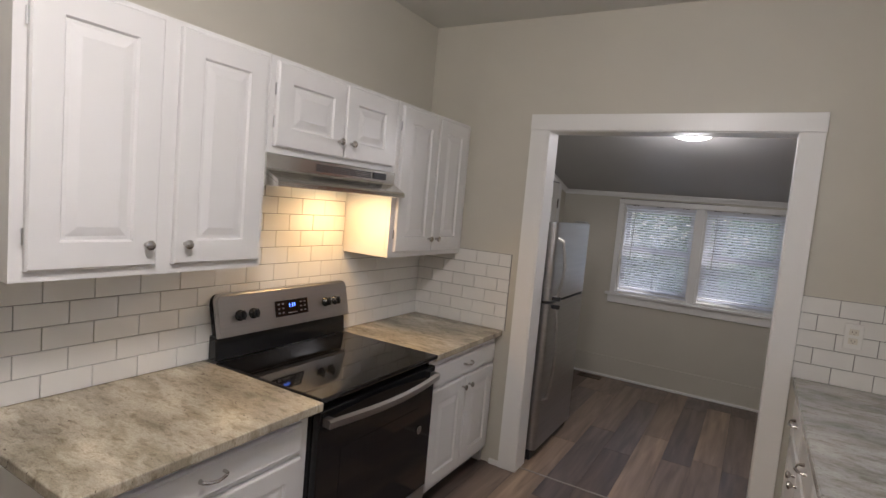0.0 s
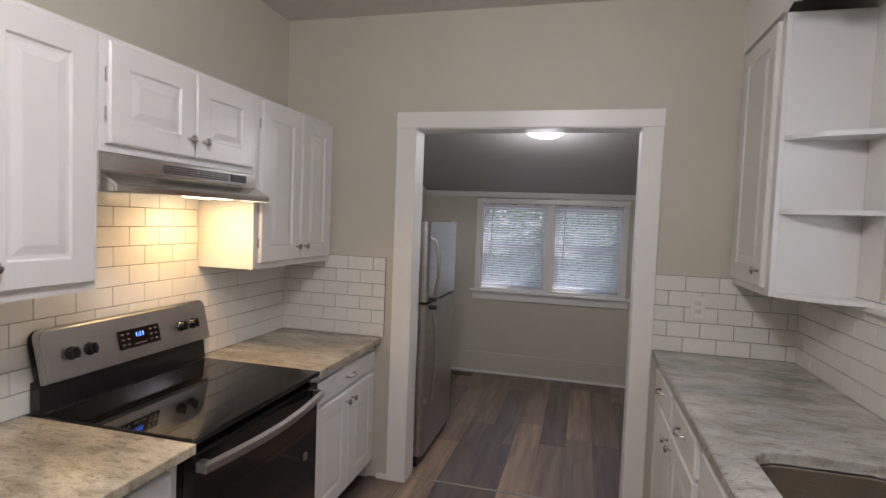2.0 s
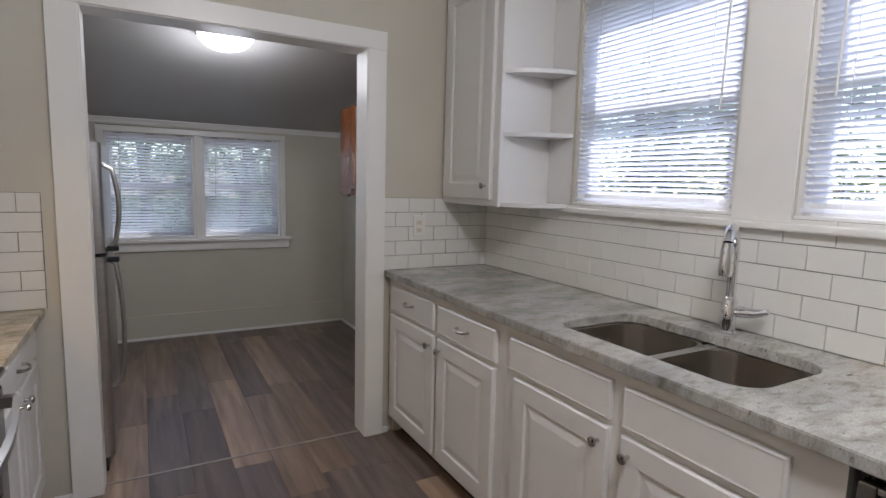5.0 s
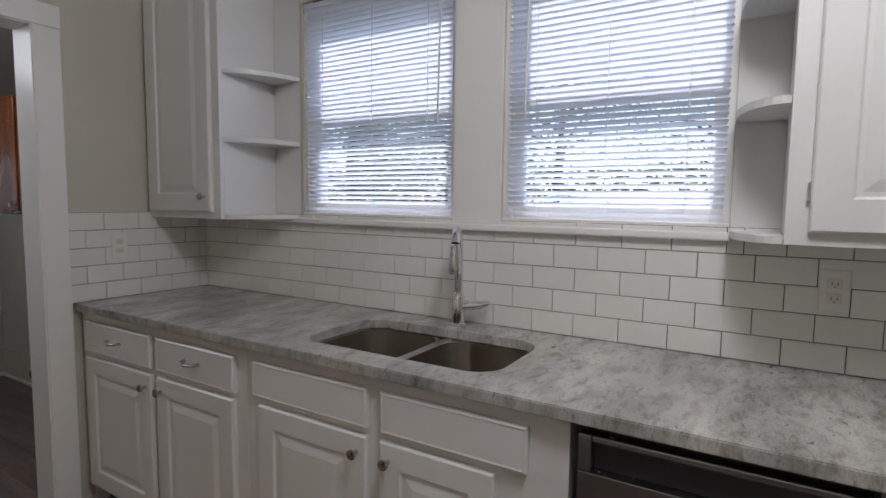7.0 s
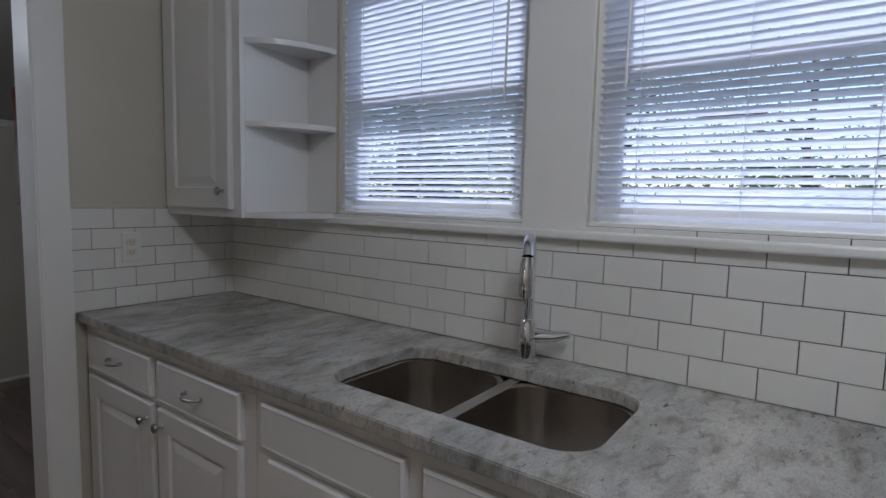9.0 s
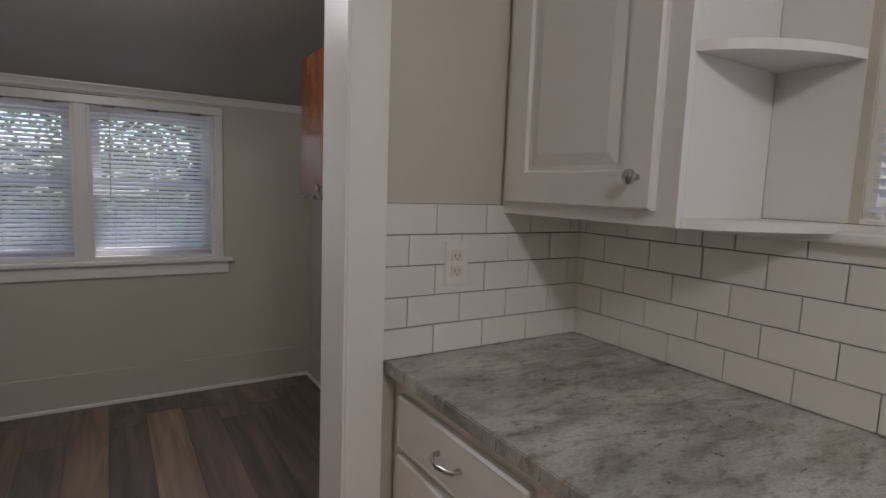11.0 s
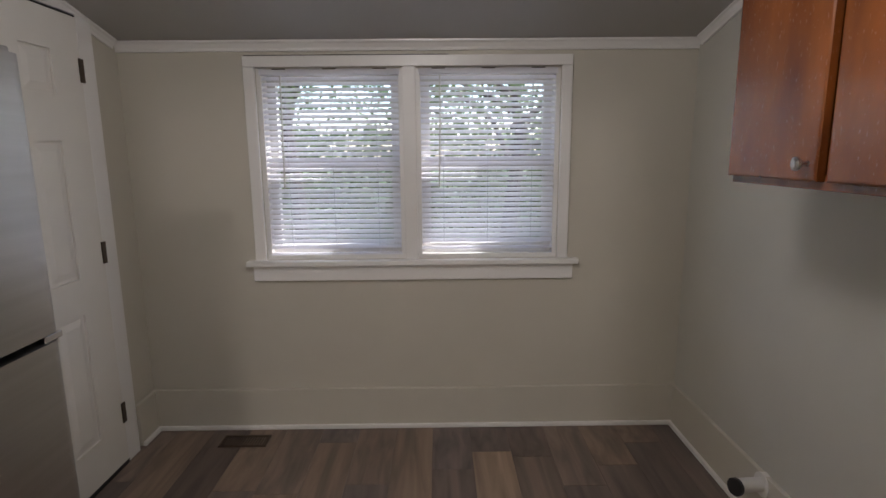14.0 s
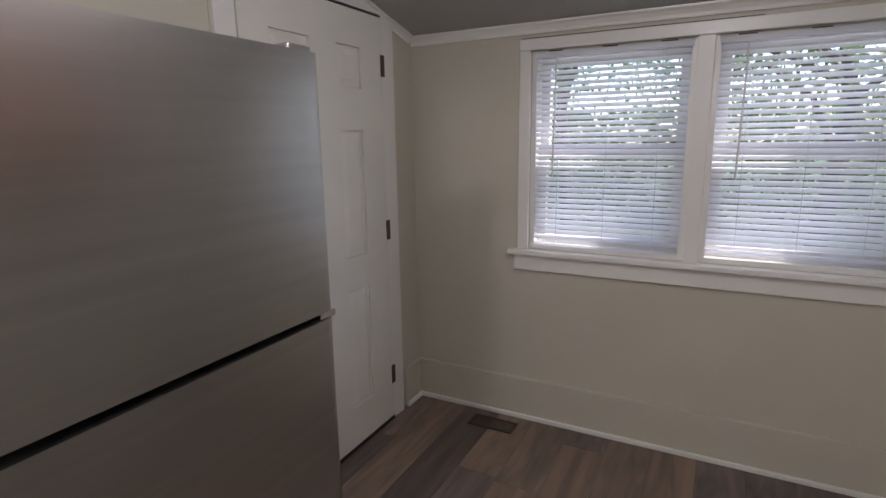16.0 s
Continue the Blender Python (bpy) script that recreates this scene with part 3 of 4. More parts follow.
def worktop(name, y0, y1, x0, x1, z, label, hole=None, mat=None):
    b = bmesh.new()
    outer = [(x0, y0, z), (x1, y0, z), (x1, y1, z), (x0, y1, z)]
    th = 0.032
    if hole is None:
        box(b, x0, x1, y0, y1, z - th, z, 0.004)
    else:
        def ring(pts, zz):
            vs = [b.verts.new((p[0], p[1], zz)) for p in pts]
            return vs, [b.edges.new((vs[i], vs[(i + 1) % len(vs)])) for i in range(len(vs))]
        tops = []
        for zz in (z, z - th):
            o, eo = ring(outer, zz)
            h, eh = ring(hole, zz)
            bmesh.ops.triangle_fill(b, edges=eo + eh, use_beauty=True)
            tops.append((o, h))
        for k in (0, 1):
            a, c = tops[0][k], tops[1][k]
            for i in range(len(a)):
                b.faces.new((a[i], a[(i + 1) % len(a)], c[(i + 1) % len(a)], c[i]))
        bmesh.ops.recalc_face_normals(b, faces=b.faces[:])
        lim = [e for e in b.edges if e.is_manifold and e.calc_face_angle(0) > 1.2]
        bmesh.ops.bevel(b, geom=lim, offset=0.003, segments=2, affect="EDGES")
    t = part(name, b, mat or M_STONE_WARM, None, label, category="countertop", kind="")
    return t


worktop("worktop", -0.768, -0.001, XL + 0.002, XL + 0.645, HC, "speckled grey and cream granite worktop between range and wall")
worktop("worktop", -2.370, -1.566, XL + 0.002, XL + 0.668, HC, "speckled cream granite worktop, the hood lamp's warmth partly put into its colour")

# right wall
HR = 0.902
SX, SY, SW, SD = -0.347, -1.570, 0.378, 0.69


hole = rounded(SX, SY, SW, SD, 0.085, HR, 8)
worktop("sink_worktop", -3.40, -0.001, -0.645, -0.002, HR, "grey-white granite worktop with dark veins around the sink", hole, M_STONE)
base_cabinet(on_right(-1.062), 1.060, HR - 0.033, 0.61, [(0.050, 0.495), (0.537, 1.012)], [(0.055, 0.495), (0.531, 1.012)], "white base cabinet with two drawers over two doors", 0.689)
base_cabinet(on_right(-2.152), 1.088, HR - 0.033, 0.61, [(0.097, 0.528), (0.575, 1.049)], [(0.180, 0.528), (0.575, 1.020)], "white sink base cabinet with two false drawer fronts", 0.700, pulls=False)
base_cabinet(on_right(-3.38), 0.672, HR - 0.033, 0.61, [(0.03, 0.64)], [(0.03, 0.330), (0.340, 0.64)], "white base cabinet beyond the dishwasher", 0.682)


def corner_shelf(m, label, flip, side_h, w=0.175, soft=0.0):
    """Open quarter-round shelves at a cabinet's end; local x runs away from the cabinet."""
    t = thing("corner_shelf", m, label, "corner shelf", "open corner shelves")
    d = 0.285
    for i, z in enumerate((0.0, 0.325, 0.61)):
        pts = [(0, 0.002)] + [(w * math.cos(a), 0.002 + (d - 0.002) * math.sin(a) ** 0.9) for a in [math.pi / 2 * k / 10 for k in range(11)]]
        pts = [pts[0]] + [(x + soft * (w * (1 - k / 10) - x), y + soft * (0.002 + (d - 0.002) * k / 10 - y)) for k, (x, y) in enumerate(pts[1:])]
        if flip:
            pts = [(-x, y) for x, y in pts]
        b = loft(bmesh.new(), [[(x, y, z + q) for x, y in pts] for q in (0, 0.019)])
        part("shelf", b, M_CAB, t)
    s = -1 if flip else 1
    part("back_panel", boxes([(0, s * w, -0.001 + 0.001, 0.0015, 0.019, side_h)]), M_CAB, t)
    return t


H_RC = 1.10
UR = 1.266
wall_cabinet(on_right(-0.527, UR, 0), 0.525, H_RC, 0.30, [(0.045, 0.495)], "tall white wall cabinet ending in open corner shelves", knobs="left")
corner_shelf(on_right(-0.528, UR), "white open quarter-round shelves beside the kitchen window", True, H_RC, 0.160, 0.35)
wall_cabinet(on_right(-3.38, UR - 0.006, 0), 0.838, H_RC + 0.006, 0.30, [(0.03, 0.400), (0.410, 0.793)], "tall white wall cabinet beside the larger window")
corner_shelf(on_right(-2.541, UR - 0.006), "white open quarter-round shelves at the end of the tall cabinet", False, H_RC + 0.006, 0.124)

# soffit board with hanging scallops over the windows, carried on over the cabinets
z0 = UR + H_RC + 0.001
pts, y = [(-0.528, z0), (-0.595, z0 + 0.022)], -0.595
while y - 0.228 > -2.53:
    pts += [(y - 0.228 * k / 10, z0 + 0.022 - 0.042 * math.sin(math.pi * k / 10) ** 0.8) for k in range(1, 10)] + [(y - 0.228, z0 + 0.022)]
    y -= 0.228
pts += [(-2.541, z0), (-3.38, z0), (-3.38, ZC - 0.001), (-0.001, ZC - 0.001), (-0.001, z0)]
b = loft(bmesh.new(), [[(x, p[0], p[1]) for p in pts] for x in (-0.318, -0.300)])
bmesh.ops.triangulate(b, faces=[f for f in b.faces if len(f.verts) > 4])
part("valance", b, M_TRIM, None, "painted soffit board with a scalloped lower edge over the windows", category="valance")

# ---- wooden cabinets of the back room ----
LW, LD = 0.80, 0.36
t = thing("laundry_cabinet", on_right(0.60, 1.252, R2R), "varnished reddish plywood wall cabinet with two doors", "wall cabinet")
HW = 0.66
for nm, r in [("side_panel", (0, 0.018, 0.001, LD - 0.02, 0.0, HW)), ("side_panel", (LW - 0.018, LW, 0.001, LD - 0.02, 0, HW)), ("bottom_panel", (0.018, LW - 0.018, 0.001, LD - 0.02, 0.012, 0.030)), ("top_panel", (0.018, LW - 0.018, 0.001, LD - 0.02, HW - 0.018, HW)), ("back_panel", (0.018, LW - 0.018, 0.001, 0.008, 0.030, HW - 0.018))]:
    part(nm, boxes([r], 0.001), M_WOOD, t)
part("face_frame", boxes([(0, LW, LD - 0.0195, LD, 0, 0.032), (0, 0.05, LD - 0.0195, LD, 0.032, HW - 0.03), (0.40, 0.45, LD - 0.0195, LD, 0.032, HW - 0.03), (LW - 0.03, LW, LD - 0.0195, LD, 0.032, HW - 0.03), (0.0, LW, LD - 0.0195, LD, HW - 0.03, HW)], 0.001), M_WOOD, t)
for x0, x1, kx in ((0.035, 0.422, 0.070), (0.452, LW - 0.008, 0.480)):
    dr = front(t, "door", x0, x1, 0.018, HW - 0.015, LD + 0.001, [(0, 0), (0, 0.016), (0.004, 0.019), (0.008, 0.0195)], M_WOOD)
    knob(dr, kx, 0.055)

# ---- range ----
t = thing("range", on_left(-0.770, 0, XL), "black and stainless steel electric range with a glass cooktop", "electric range")
W = 0.794
part("body", boxes([(0.004, W - 0.004, 0.03, 0.61, 0.03, HC - 0.02)], 0.003), M_BLACK, t)
part("cooktop", boxes([(0, W, 0.075, 0.655, HC - 0.014, HC + 0.006)], 0.006), M_GLASSBLACK, t, "glossy black ceramic glass cooktop")
bg = bmesh.new()
extrude_y(bg, [(0.02, HC + 0.0065), (0.066, HC + 0.0065), (0.056, HC + 0.100), (0.02, HC + 0.105)], 0.006, W - 0.006)
part("backguard_base", bg, M_BLACK, t, "glossy black lower backguard")


def rounded_top(y_of, z0, z1, x0, x1, r, thick):
    """A leaning plate with rounded upper corners; y_of gives its face's place at a height."""
    out = [(x0, z0), (x1, z0)] + [(x1 - r + r * math.cos(a), z1 - r + r * math.sin(a)) for a in [math.pi / 2 * k / 6 for k in range(7)]]
    out += [(x0 + r - r * math.sin(a), z1 - r + r * math.cos(a)) for a in [math.pi / 2 * k / 6 for k in range(7)]]
    bb = loft(bmesh.new(), [[(x, y_of(z) - d, z) for x, z in out] for d in (thick, 0)])
    edges = [e for e in bb.edges if e.calc_face_angle(0) > 1.2 and all(abs(v.co.y - y_of(v.co.z)) < 1e-5 for v in e.verts)]
    bmesh.ops.bevel(bb, geom=edges, offset=0.008, segments=3, affect="EDGES")
    return bb


part("control_panel", rounded_top(lambda z: 0.094 - (z - HC - 0.10) * 0.24, HC + 0.104, HC + 0.278, 0.0, W, 0.03, 0.022), M_STEEL, t, "stainless steel control panel with rounded corners", smooth=True)
part("panel_back", rounded_top(lambda z: 0.070 - (z - HC - 0.10) * 0.24, HC + 0.110, HC + 0.273, 0.004, W - 0.004, 0.03, 0.028), M_BLACK, t, "black rear shell", smooth=True)
tilt = math.atan2(0.24, 1.0)
for x in (0.105, 0.175, W - 0.175, W - 0.105):
    kb = bmesh.new()
    lathe(kb, [(0.023, 0), (0.023, 0.006), (0.019, 0.010), (0.018, 0.024), (0.016, 0.026)], (0, 0, 0), "Y", 20)
    box(kb, -0.004, 0.004, 0.020, 0.034, -0.019, 0.019, 0.001)
    k = part("control_knob", kb, M_BLACK, t, "black control knob", smooth=True)
    k.location, k.rotation_euler = (x, 0.0740, HC + 0.186), (tilt, 0, 0)
d = part("display", boxes([(-0.10, 0.10, 0, 0.003, -0.036, 0.036)], 0.001), M_GLASSBLACK, t, "black clock display")
d.location, d.rotation_euler = (W / 2, 0.0737, HC + 0.186), (tilt, 0, 0)


def text(body, size, mat, parent, m, name="lettering", depth=0.0004):
    cu = bpy.data.curves.new(name, "FONT")
    cu.body, cu.size, cu.extrude, cu.align_x = body, size, depth, "CENTER"
    tmp = bpy.data.objects.new(name, cu)
    scene.collection.objects.link(tmp)
    me = bpy.data.meshes.new_from_object(tmp.evaluated_get(bpy.context.evaluated_depsgraph_get()))
    bpy.data.objects.remove(tmp)
    ob = part(name, me, mat, parent)
    ob.matrix_local = m
    return ob


text("1:11", 0.026, M_DIGIT, d, pose(0.0, 0.0035, 0.002, 90, 0, 180), "clock_digits")
b = boxes([(x - 0.006, x + 0.006, 0.003, 0.0036, z - 0.003, z + 0.003) for x in (-0.08, -0.055, 0.055, 0.08) for z in (-0.02, 0, 0.02)] + [(-0.03, 0.03, 0.003, 0.0036, -0.026, -0.022)])
part("printed_marks", b, M_STEEL, d, "small grey printed marks")
dr = part("oven_door", boxes([(0.006, W - 0.006, 0.612, 0.648, 0.19, HC - 0.045)], 0.005), M_GLASSBLACK, t, "black glass oven door")
part("door_window", boxes([(0.13, W - 0.13, 0.6485, 0.650, 0.30, HC - 0.22)], 0.0008), M_GLASSBLACK, dr)
part("badge", lathe(bmesh.new(), [(0.020, 0.650), (0.020, 0.653), (0.016, 0.654)], (0.115, 0, HC - 0.33), "Y", 20), M_NICKEL, dr, "round silver badge")
hb = bmesh.new()
pts = [(0.02 + (W - 0.04) * k / 12, 0.672 + 0.038 * math.sin(math.pi * k / 12), HC - 0.085) for k in range(13)]
loft(hb, [[(x, y, z - 0.018), (x, y + 0.012, z - 0.016), (x, y + 0.014, z + 0.008), (x, y, z + 0.016)] for x, y, z in pts])
box(hb, 0.02, 0.05, 0.6485, 0.68, HC - 0.10, HC - 0.07), box(hb, W - 0.05, W - 0.02, 0.6485, 0.68, HC - 0.10, HC - 0.07)
part("door_handle", hb, M_STEEL, dr, "broad stainless steel bar handle")
part("storage_drawer", boxes([(0.006, W - 0.006, 0.612, 0.642, 0.04, 0.18)], 0.005), M_STEEL, t, "stainless steel bottom drawer")
part("leg", boxes([(0.05, 0.08, 0.1, 0.13, 0, 0.03), (W - 0.08, W - 0.05, 0.1, 0.13, 0, 0.03), (0.05, 0.08, 0.55, 0.58, 0, 0.03), (W - 0.08, W - 0.05, 0.55, 0.58, 0, 0.03)]), M_BLACK, t)

# ---- range hood ----
HZ = 1.567
t = thing("range_hood", on_left(-0.764, HZ, XL), "stainless steel under-cabinet range hood with its lamp on", "range hood")
W = 0.806
b = bmesh.new()
extrude_y(b, [(0.002, 0.122), (0.305, 0.122), (0.309, 0.118), (0.309, 0.066), (0.315, 0.058), (0.372, 0.026), (0.378, 0.018), (0.378, 0.002), (0.374, 0.0), (0.368, 0.0), (0.368, 0.016), (0.300, 0.050), (0.002, 0.050)], 0, W)
bmesh.ops.triangulate(b, faces=[f for f in b.faces if len(f.verts) > 4])
part("shell", b, M_HOOD, t)
for x0, x1 in ((0, 0.004), (W - 0.004, W)):
    part("side_skirt", loft(bmesh.new(), [[(x, 0.002, 0.0), (x, 0.366, 0.0), (x, 0.366, 0.0155), (x, 0.298, 0.0495), (x, 0.002, 0.0495)] for x in (x0, x1)]), M_HOOD, t)
part("switch_panel", boxes([(0.075, 0.175, 0.3095, 0.313, 0.078, 0.108)], 0.001), M_DARK, t, "black switch panel")
for x in (0.100, 0.150):
    part("switch", boxes([(x - 0.014, x + 0.014, 0.3132, 0.316, 0.085, 0.101)], 0.001), M_DARK, t)
me = mesh_of("vent_slot", boxes([(-0.011, 0.011, 0.3092, 0.3105, -0.0025, 0.0025)]))
for i in range(14):
    for z in (0.080, 0.088, 0.096, 0.104):
        o = part("vent_slot", me, M_DARK, t)
        o.location = (0.20 + 0.026 * i, 0, z)
part("grease_filter", boxes([(0.33, W - 0.03, 0.03, 0.29, 0.012, 0.022)], 0.001), M_HOOD, t, "mesh grease filter")
for k in range(12):
    part("filter_rib", boxes([(0.36 + 0.036 * k, 0.366 + 0.036 * k, 0.035, 0.285, 0.008, 0.0115)]), M_HOOD, t)
part("inner_pan", boxes([(0.005, 0.32, 0.004, 0.297, 0.030, 0.034)]), M_HOOD, t)
part("lamp_lens", boxes([(0.12, 0.29, 0.16, 0.29, 0.002, 0.026)], 0.010), M_GLOWWARM, t, "glowing lamp lens", smooth=True)

# ---- sink and tap ----
t = thing("sink", pose(0, 0, 0), "stainless steel double-bowl undermount sink", "kitchen sink")
zt = HR - 0.0325
for cy, dd in ((SY + 0.176, 0.318), (SY - 0.174, 0.322)):
    w2 = SW + 0.0
    loops = [rounded(SX, cy, w2 + 0.02, dd + 0.02, 0.09, zt, 6), rounded(SX, cy, w2 - 0.005, dd - 0.005, 0.085, zt - 0.002, 6), rounded(SX, cy, w2 - 0.02, dd - 0.02, 0.08, zt - 0.10, 6), rounded(SX, cy, w2 - 0.04, dd - 0.04, 0.075, zt - 0.175, 6),
             rounded(SX, cy, w2 - 0.09, dd - 0.09, 0.06, zt - 0.192, 6), rounded(SX, cy, 0.11, 0.11, 0.054, zt - 0.197, 6)]
    outs = [[(p[0], p[1], p[2] - 0.003) for p in lp] for lp in loops][::-1]
    b = bmesh.new()
    loft(b, loops + outs, close=True)
    bowl = part("bowl", b, M_BOWL, t, smooth=True)
    part("drain", lathe(bmesh.new(), [(0.055, zt - 0.201), (0.055, zt - 0.1955), (0.045, zt - 0.197), (0.02, zt - 0.199)], (SX, cy, 0), "Z", 24), M_CHROME, bowl, "chrome drain with strainer", smooth=True)
part("divider", boxes([(SX - SW / 2, SX + SW / 2, SY - 0.014, SY + 0.017, zt - 0.004, zt)], 0.0015), M_STEEL, t)

t = thing("faucet", pose(-0.087, -1.565, HR, 0, 0, 24), "polished chrome high-arc pull-down kitchen faucet", "faucet")
part("base", lathe(bmesh.new(), [(0.030, 0), (0.030, 0.006), (0.024, 0.012), (0.024, 0.05), (0.022, 0.11), (0.017, 0.118), (0.0135, 0.13)], n=24), M_CHROME, t, smooth=True)
pts = [(0, 0, 0.12), (0, 0, 0.24)] + [(-0.075 + 0.075 * math.cos(a), 0, 0.265 + 0.085 * math.sin(a)) for a in [math.pi * k / 12 for k in range(11)]]
e = pts[-1]
part("spout", tube(bmesh.new(), pts, 0.0155, 14), M_CHROME, t, smooth=True)
part("spray_head", tube(bmesh.new(), [e, (e[0] - 0.003, 0, e[2] - 0.02), (e[0] - 0.006, 0, e[2] - 0.08), (e[0] - 0.007, 0, e[2] - 0.10)], [0.0155, 0.019, 0.021, 0.019], 16), M_CHROME, t, "chrome spray head", smooth=True)
part("lever", tube(bmesh.new(), [(0, -0.015, 0.072), (0, -0.05, 0.074), (0.0, -0.075, 0.076), (-0.01, -0.112, 0.088)], [0.017, 0.017, 0.015, 0.009], 12), M_CHROME, t, "chrome side lever", smooth=True)

# ---- dishwasher ----
t = thing("dishwasher", on_right(-2.704) @ Matrix.Diagonal((0.91, 1, 1, 1)), "stainless steel dishwasher with a dark control strip", "dishwasher")
part("tub", boxes([(0.004, 0.586, 0.02, 0.57, 0.0, HR - 0.036)]), M_DARK, t)
part("door_frame", boxes([(0.001, 0.589, 0.5705, 0.600, 0.11, HR - 0.037)]), M_DARK, t, "black gasket frame")
dr = part("door", boxes([(0.012, 0.578, 0.601, 0.640, 0.115, HR - 0.135), (0.012, 0.045, 0.601, 0.640, HR - 0.1345, HR - 0.052), (0.545, 0.578, 0.601, 0.640, HR - 0.1345, HR - 0.052), (0.0455, 0.5445, 0.601, 0.640, HR - 0.066, HR - 0.052)], 0.003), M_DARKSTEEL, t)
part("pocket_handle", boxes([(0.0455, 0.5445, 0.601, 0.612, HR - 0.1345, HR - 0.0665)], 0.001), M_DARK, dr, "black recessed pocket handle")
part("control_mark", boxes([(0.49, 0.535, 0.6125, 0.614, HR - 0.078, HR - 0.074)]), M_BLACK, dr)
part("kick_plate", boxes([(0.01, 0.58, 0.54, 0.56, 0.001, 0.105)]), M_DARK, t)

# ---- refrigerator ----
FX, FY0, FY1, FH = -1.905, 0.180, 0.915, 1.506
t = thing("refrigerator", on_left(FY1, 0, R2L), "stainless steel top-freezer refrigerator, slightly scuffed", "refrigerator")
W, D = FY1 - FY0, FX - R2L
part("cabinet", boxes([(0.0, W, 0.03, D - 0.07, 0.03, FH - 0.012)], 0.006), M_DARK, t, "dark grey refrigerator cabinet")
SPL = 1.012


def fridge_door(name, z0, z1):
    b = bmesh.new()
    r = 0.034
    prof = [(0, D - 0.065), (W, D - 0.065)] + [(W - r + r * math.cos(a), D - r + r * math.sin(a)) for a in [math.pi / 2 * k / 5 for k in range(6)]] + [(r - r * math.cos(a), D - r + r * math.sin(a)) for a in [math.pi / 2 * (5 - k) / 5 for k in range(6)]]
    loft(b, [[(x, y, z) for x, y in prof] for z in (z0, z1)])
    return part(name, b, M_FRIDGE, t, smooth=True)


up = fridge_door("freezer_door", SPL + 0.008, FH)
lo = fridge_door("fridge_door", 0.07, SPL - 0.008)
for d, z0, z1 in ((up, SPL + 0.025, SPL + 0.40), (lo, SPL - 0.62, SPL - 0.025)):
    x = W - 0.045
    hb = tube(bmesh.new(), [(x, D, z0), (x, D + 0.035, z0 + 0.02)] + [(x, D + 0.035 + 0.022 * math.sin(math.pi * k / 8), z0 + 0.02 + (z1 - z0 - 0.04) * k / 8) for k in range(1, 8)] + [(x, D + 0.035, z1 - 0.02), (x, D, z1)], 0.0105, 10)
    hd = part("handle", hb, M_FRIDGE, d, "curved steel bar handle", smooth=True)
    zc = z0 if d is up else z1
    part("end_cap", boxes([(x - 0.014, x + 0.014, D + 0.001, D + 0.050, zc - 0.012, zc + 0.012)], 0.004), M_DARK, hd, "black handle end cap")
part("hinge_cover", boxes([(0.01, 0.07, D - 0.10, D - 0.02, FH + 0.001, FH + 0.014)], 0.004), M_FRIDGE, t, "top hinge cover")
part("middle_hinge", boxes([(0.005, 0.05, D - 0.05, D - 0.002, SPL - 0.006, SPL + 0.006)], 0.001), M_CHROME, t)
part("grille", boxes([(0.01, W - 0.01, D - 0.06, D - 0.03, 0.0, 0.065)], 0.003), M_DARK, t)

# ---- closet door ----
t = new("door_1")
tagged(t, "white painted six-panel closet door, low and closed", "door", "", "structure")
DY0, DY1, DH = 1.345, 2.125, 1.84
t.matrix_world = on_left(DY1, 0.013, R2L)
W = DY1 - DY0
part("slab", boxes([(0, W, 0.002, 0.014, 0, DH)]), M_DOOR, t)
cols = [(0, 0.16), (0.312, 0.462), (W - 0.125, W)]
b = bmesh.new()
for x0, x1 in cols:
    box(b, x0, x1, 0.0145, 0.024, 0, DH)
for x0, x1 in ((0.16, 0.312), (0.462, W - 0.125)):
    for z0, z1 in ((0, 0.185), (0.715, 0.855), (1.375, 1.54), (1.70, DH)):
        box(b, x0, x1, 0.0145, 0.024, z0, z1)
part("rails", b, M_DOOR, t)
for x0, x1 in ((0.162, 0.310), (0.464, W - 0.127)):
    for z0, z1 in ((0.187, 0.713), (0.857, 1.373), (1.542, 1.698)):
        o = part("panel", panel(bmesh.new(), x0, x1, z0, z1, [(0, 0.0), (0, 0.002), (0.010, 0.002), (0.034, 0.0085)]), M_DOOR, t)
        o.location = (0, 0.0145, 0)
for z in (0.223, 0.930, 1.645):
    part("hinge", boxes([(-0.012, 0.014, 0.0242, 0.030, z - 0.045, z + 0.045)], 0.002), M_BRONZE, t, "dark brown butt hinge")
part("frame", boxes([(-0.095, -0.004, 0.0015, 0.022, -0.013, DH + 0.012), (W + 0.004, W + 0.085, 0.0015, 0.022, -0.013, DH + 0.012)], 0.002), M_TRIM, t)
b = bmesh.new()
prof = [(-0.095, DH + 0.0125), (W + 0.085, DH + 0.0125), (W + 0.085, ceil2(DY0 - 0.085) - 0.013 - 0.045), (-0.095, max(DH + 0.014, ceil2(DY1 + 0.095) - 0.013 - 0.045))]
loft(b, [[(x, y, z) for x, z in prof] for y in (0.0015, 0.021)])
part("head_board", b, M_TRIM, t, "white painted board above the door, cut to the slope")
# solid dark strips put the shade of the door's gaps into colour
part("threshold_shade", boxes([(0, W, 0.002, 0.0262, -0.0125, 0.005)]), M_DARK, t, "dark strip for the shade in the gap under the door")
part("top_shade", boxes([(0, W, 0.015, 0.0222, DH + 0.001, DH + 0.008)]), M_DARK, t, "dark strip for the shade in the gap above the door")

# ---- ceiling lamp ----
LY = 0.82
t = thing("ceiling_lamp", pose(-1.30, LY, ceil2(LY), math.degrees(math.atan(-SLOPE)), 0, 0), "round flush ceiling lamp with frosted glass, lit", "ceiling lamp")
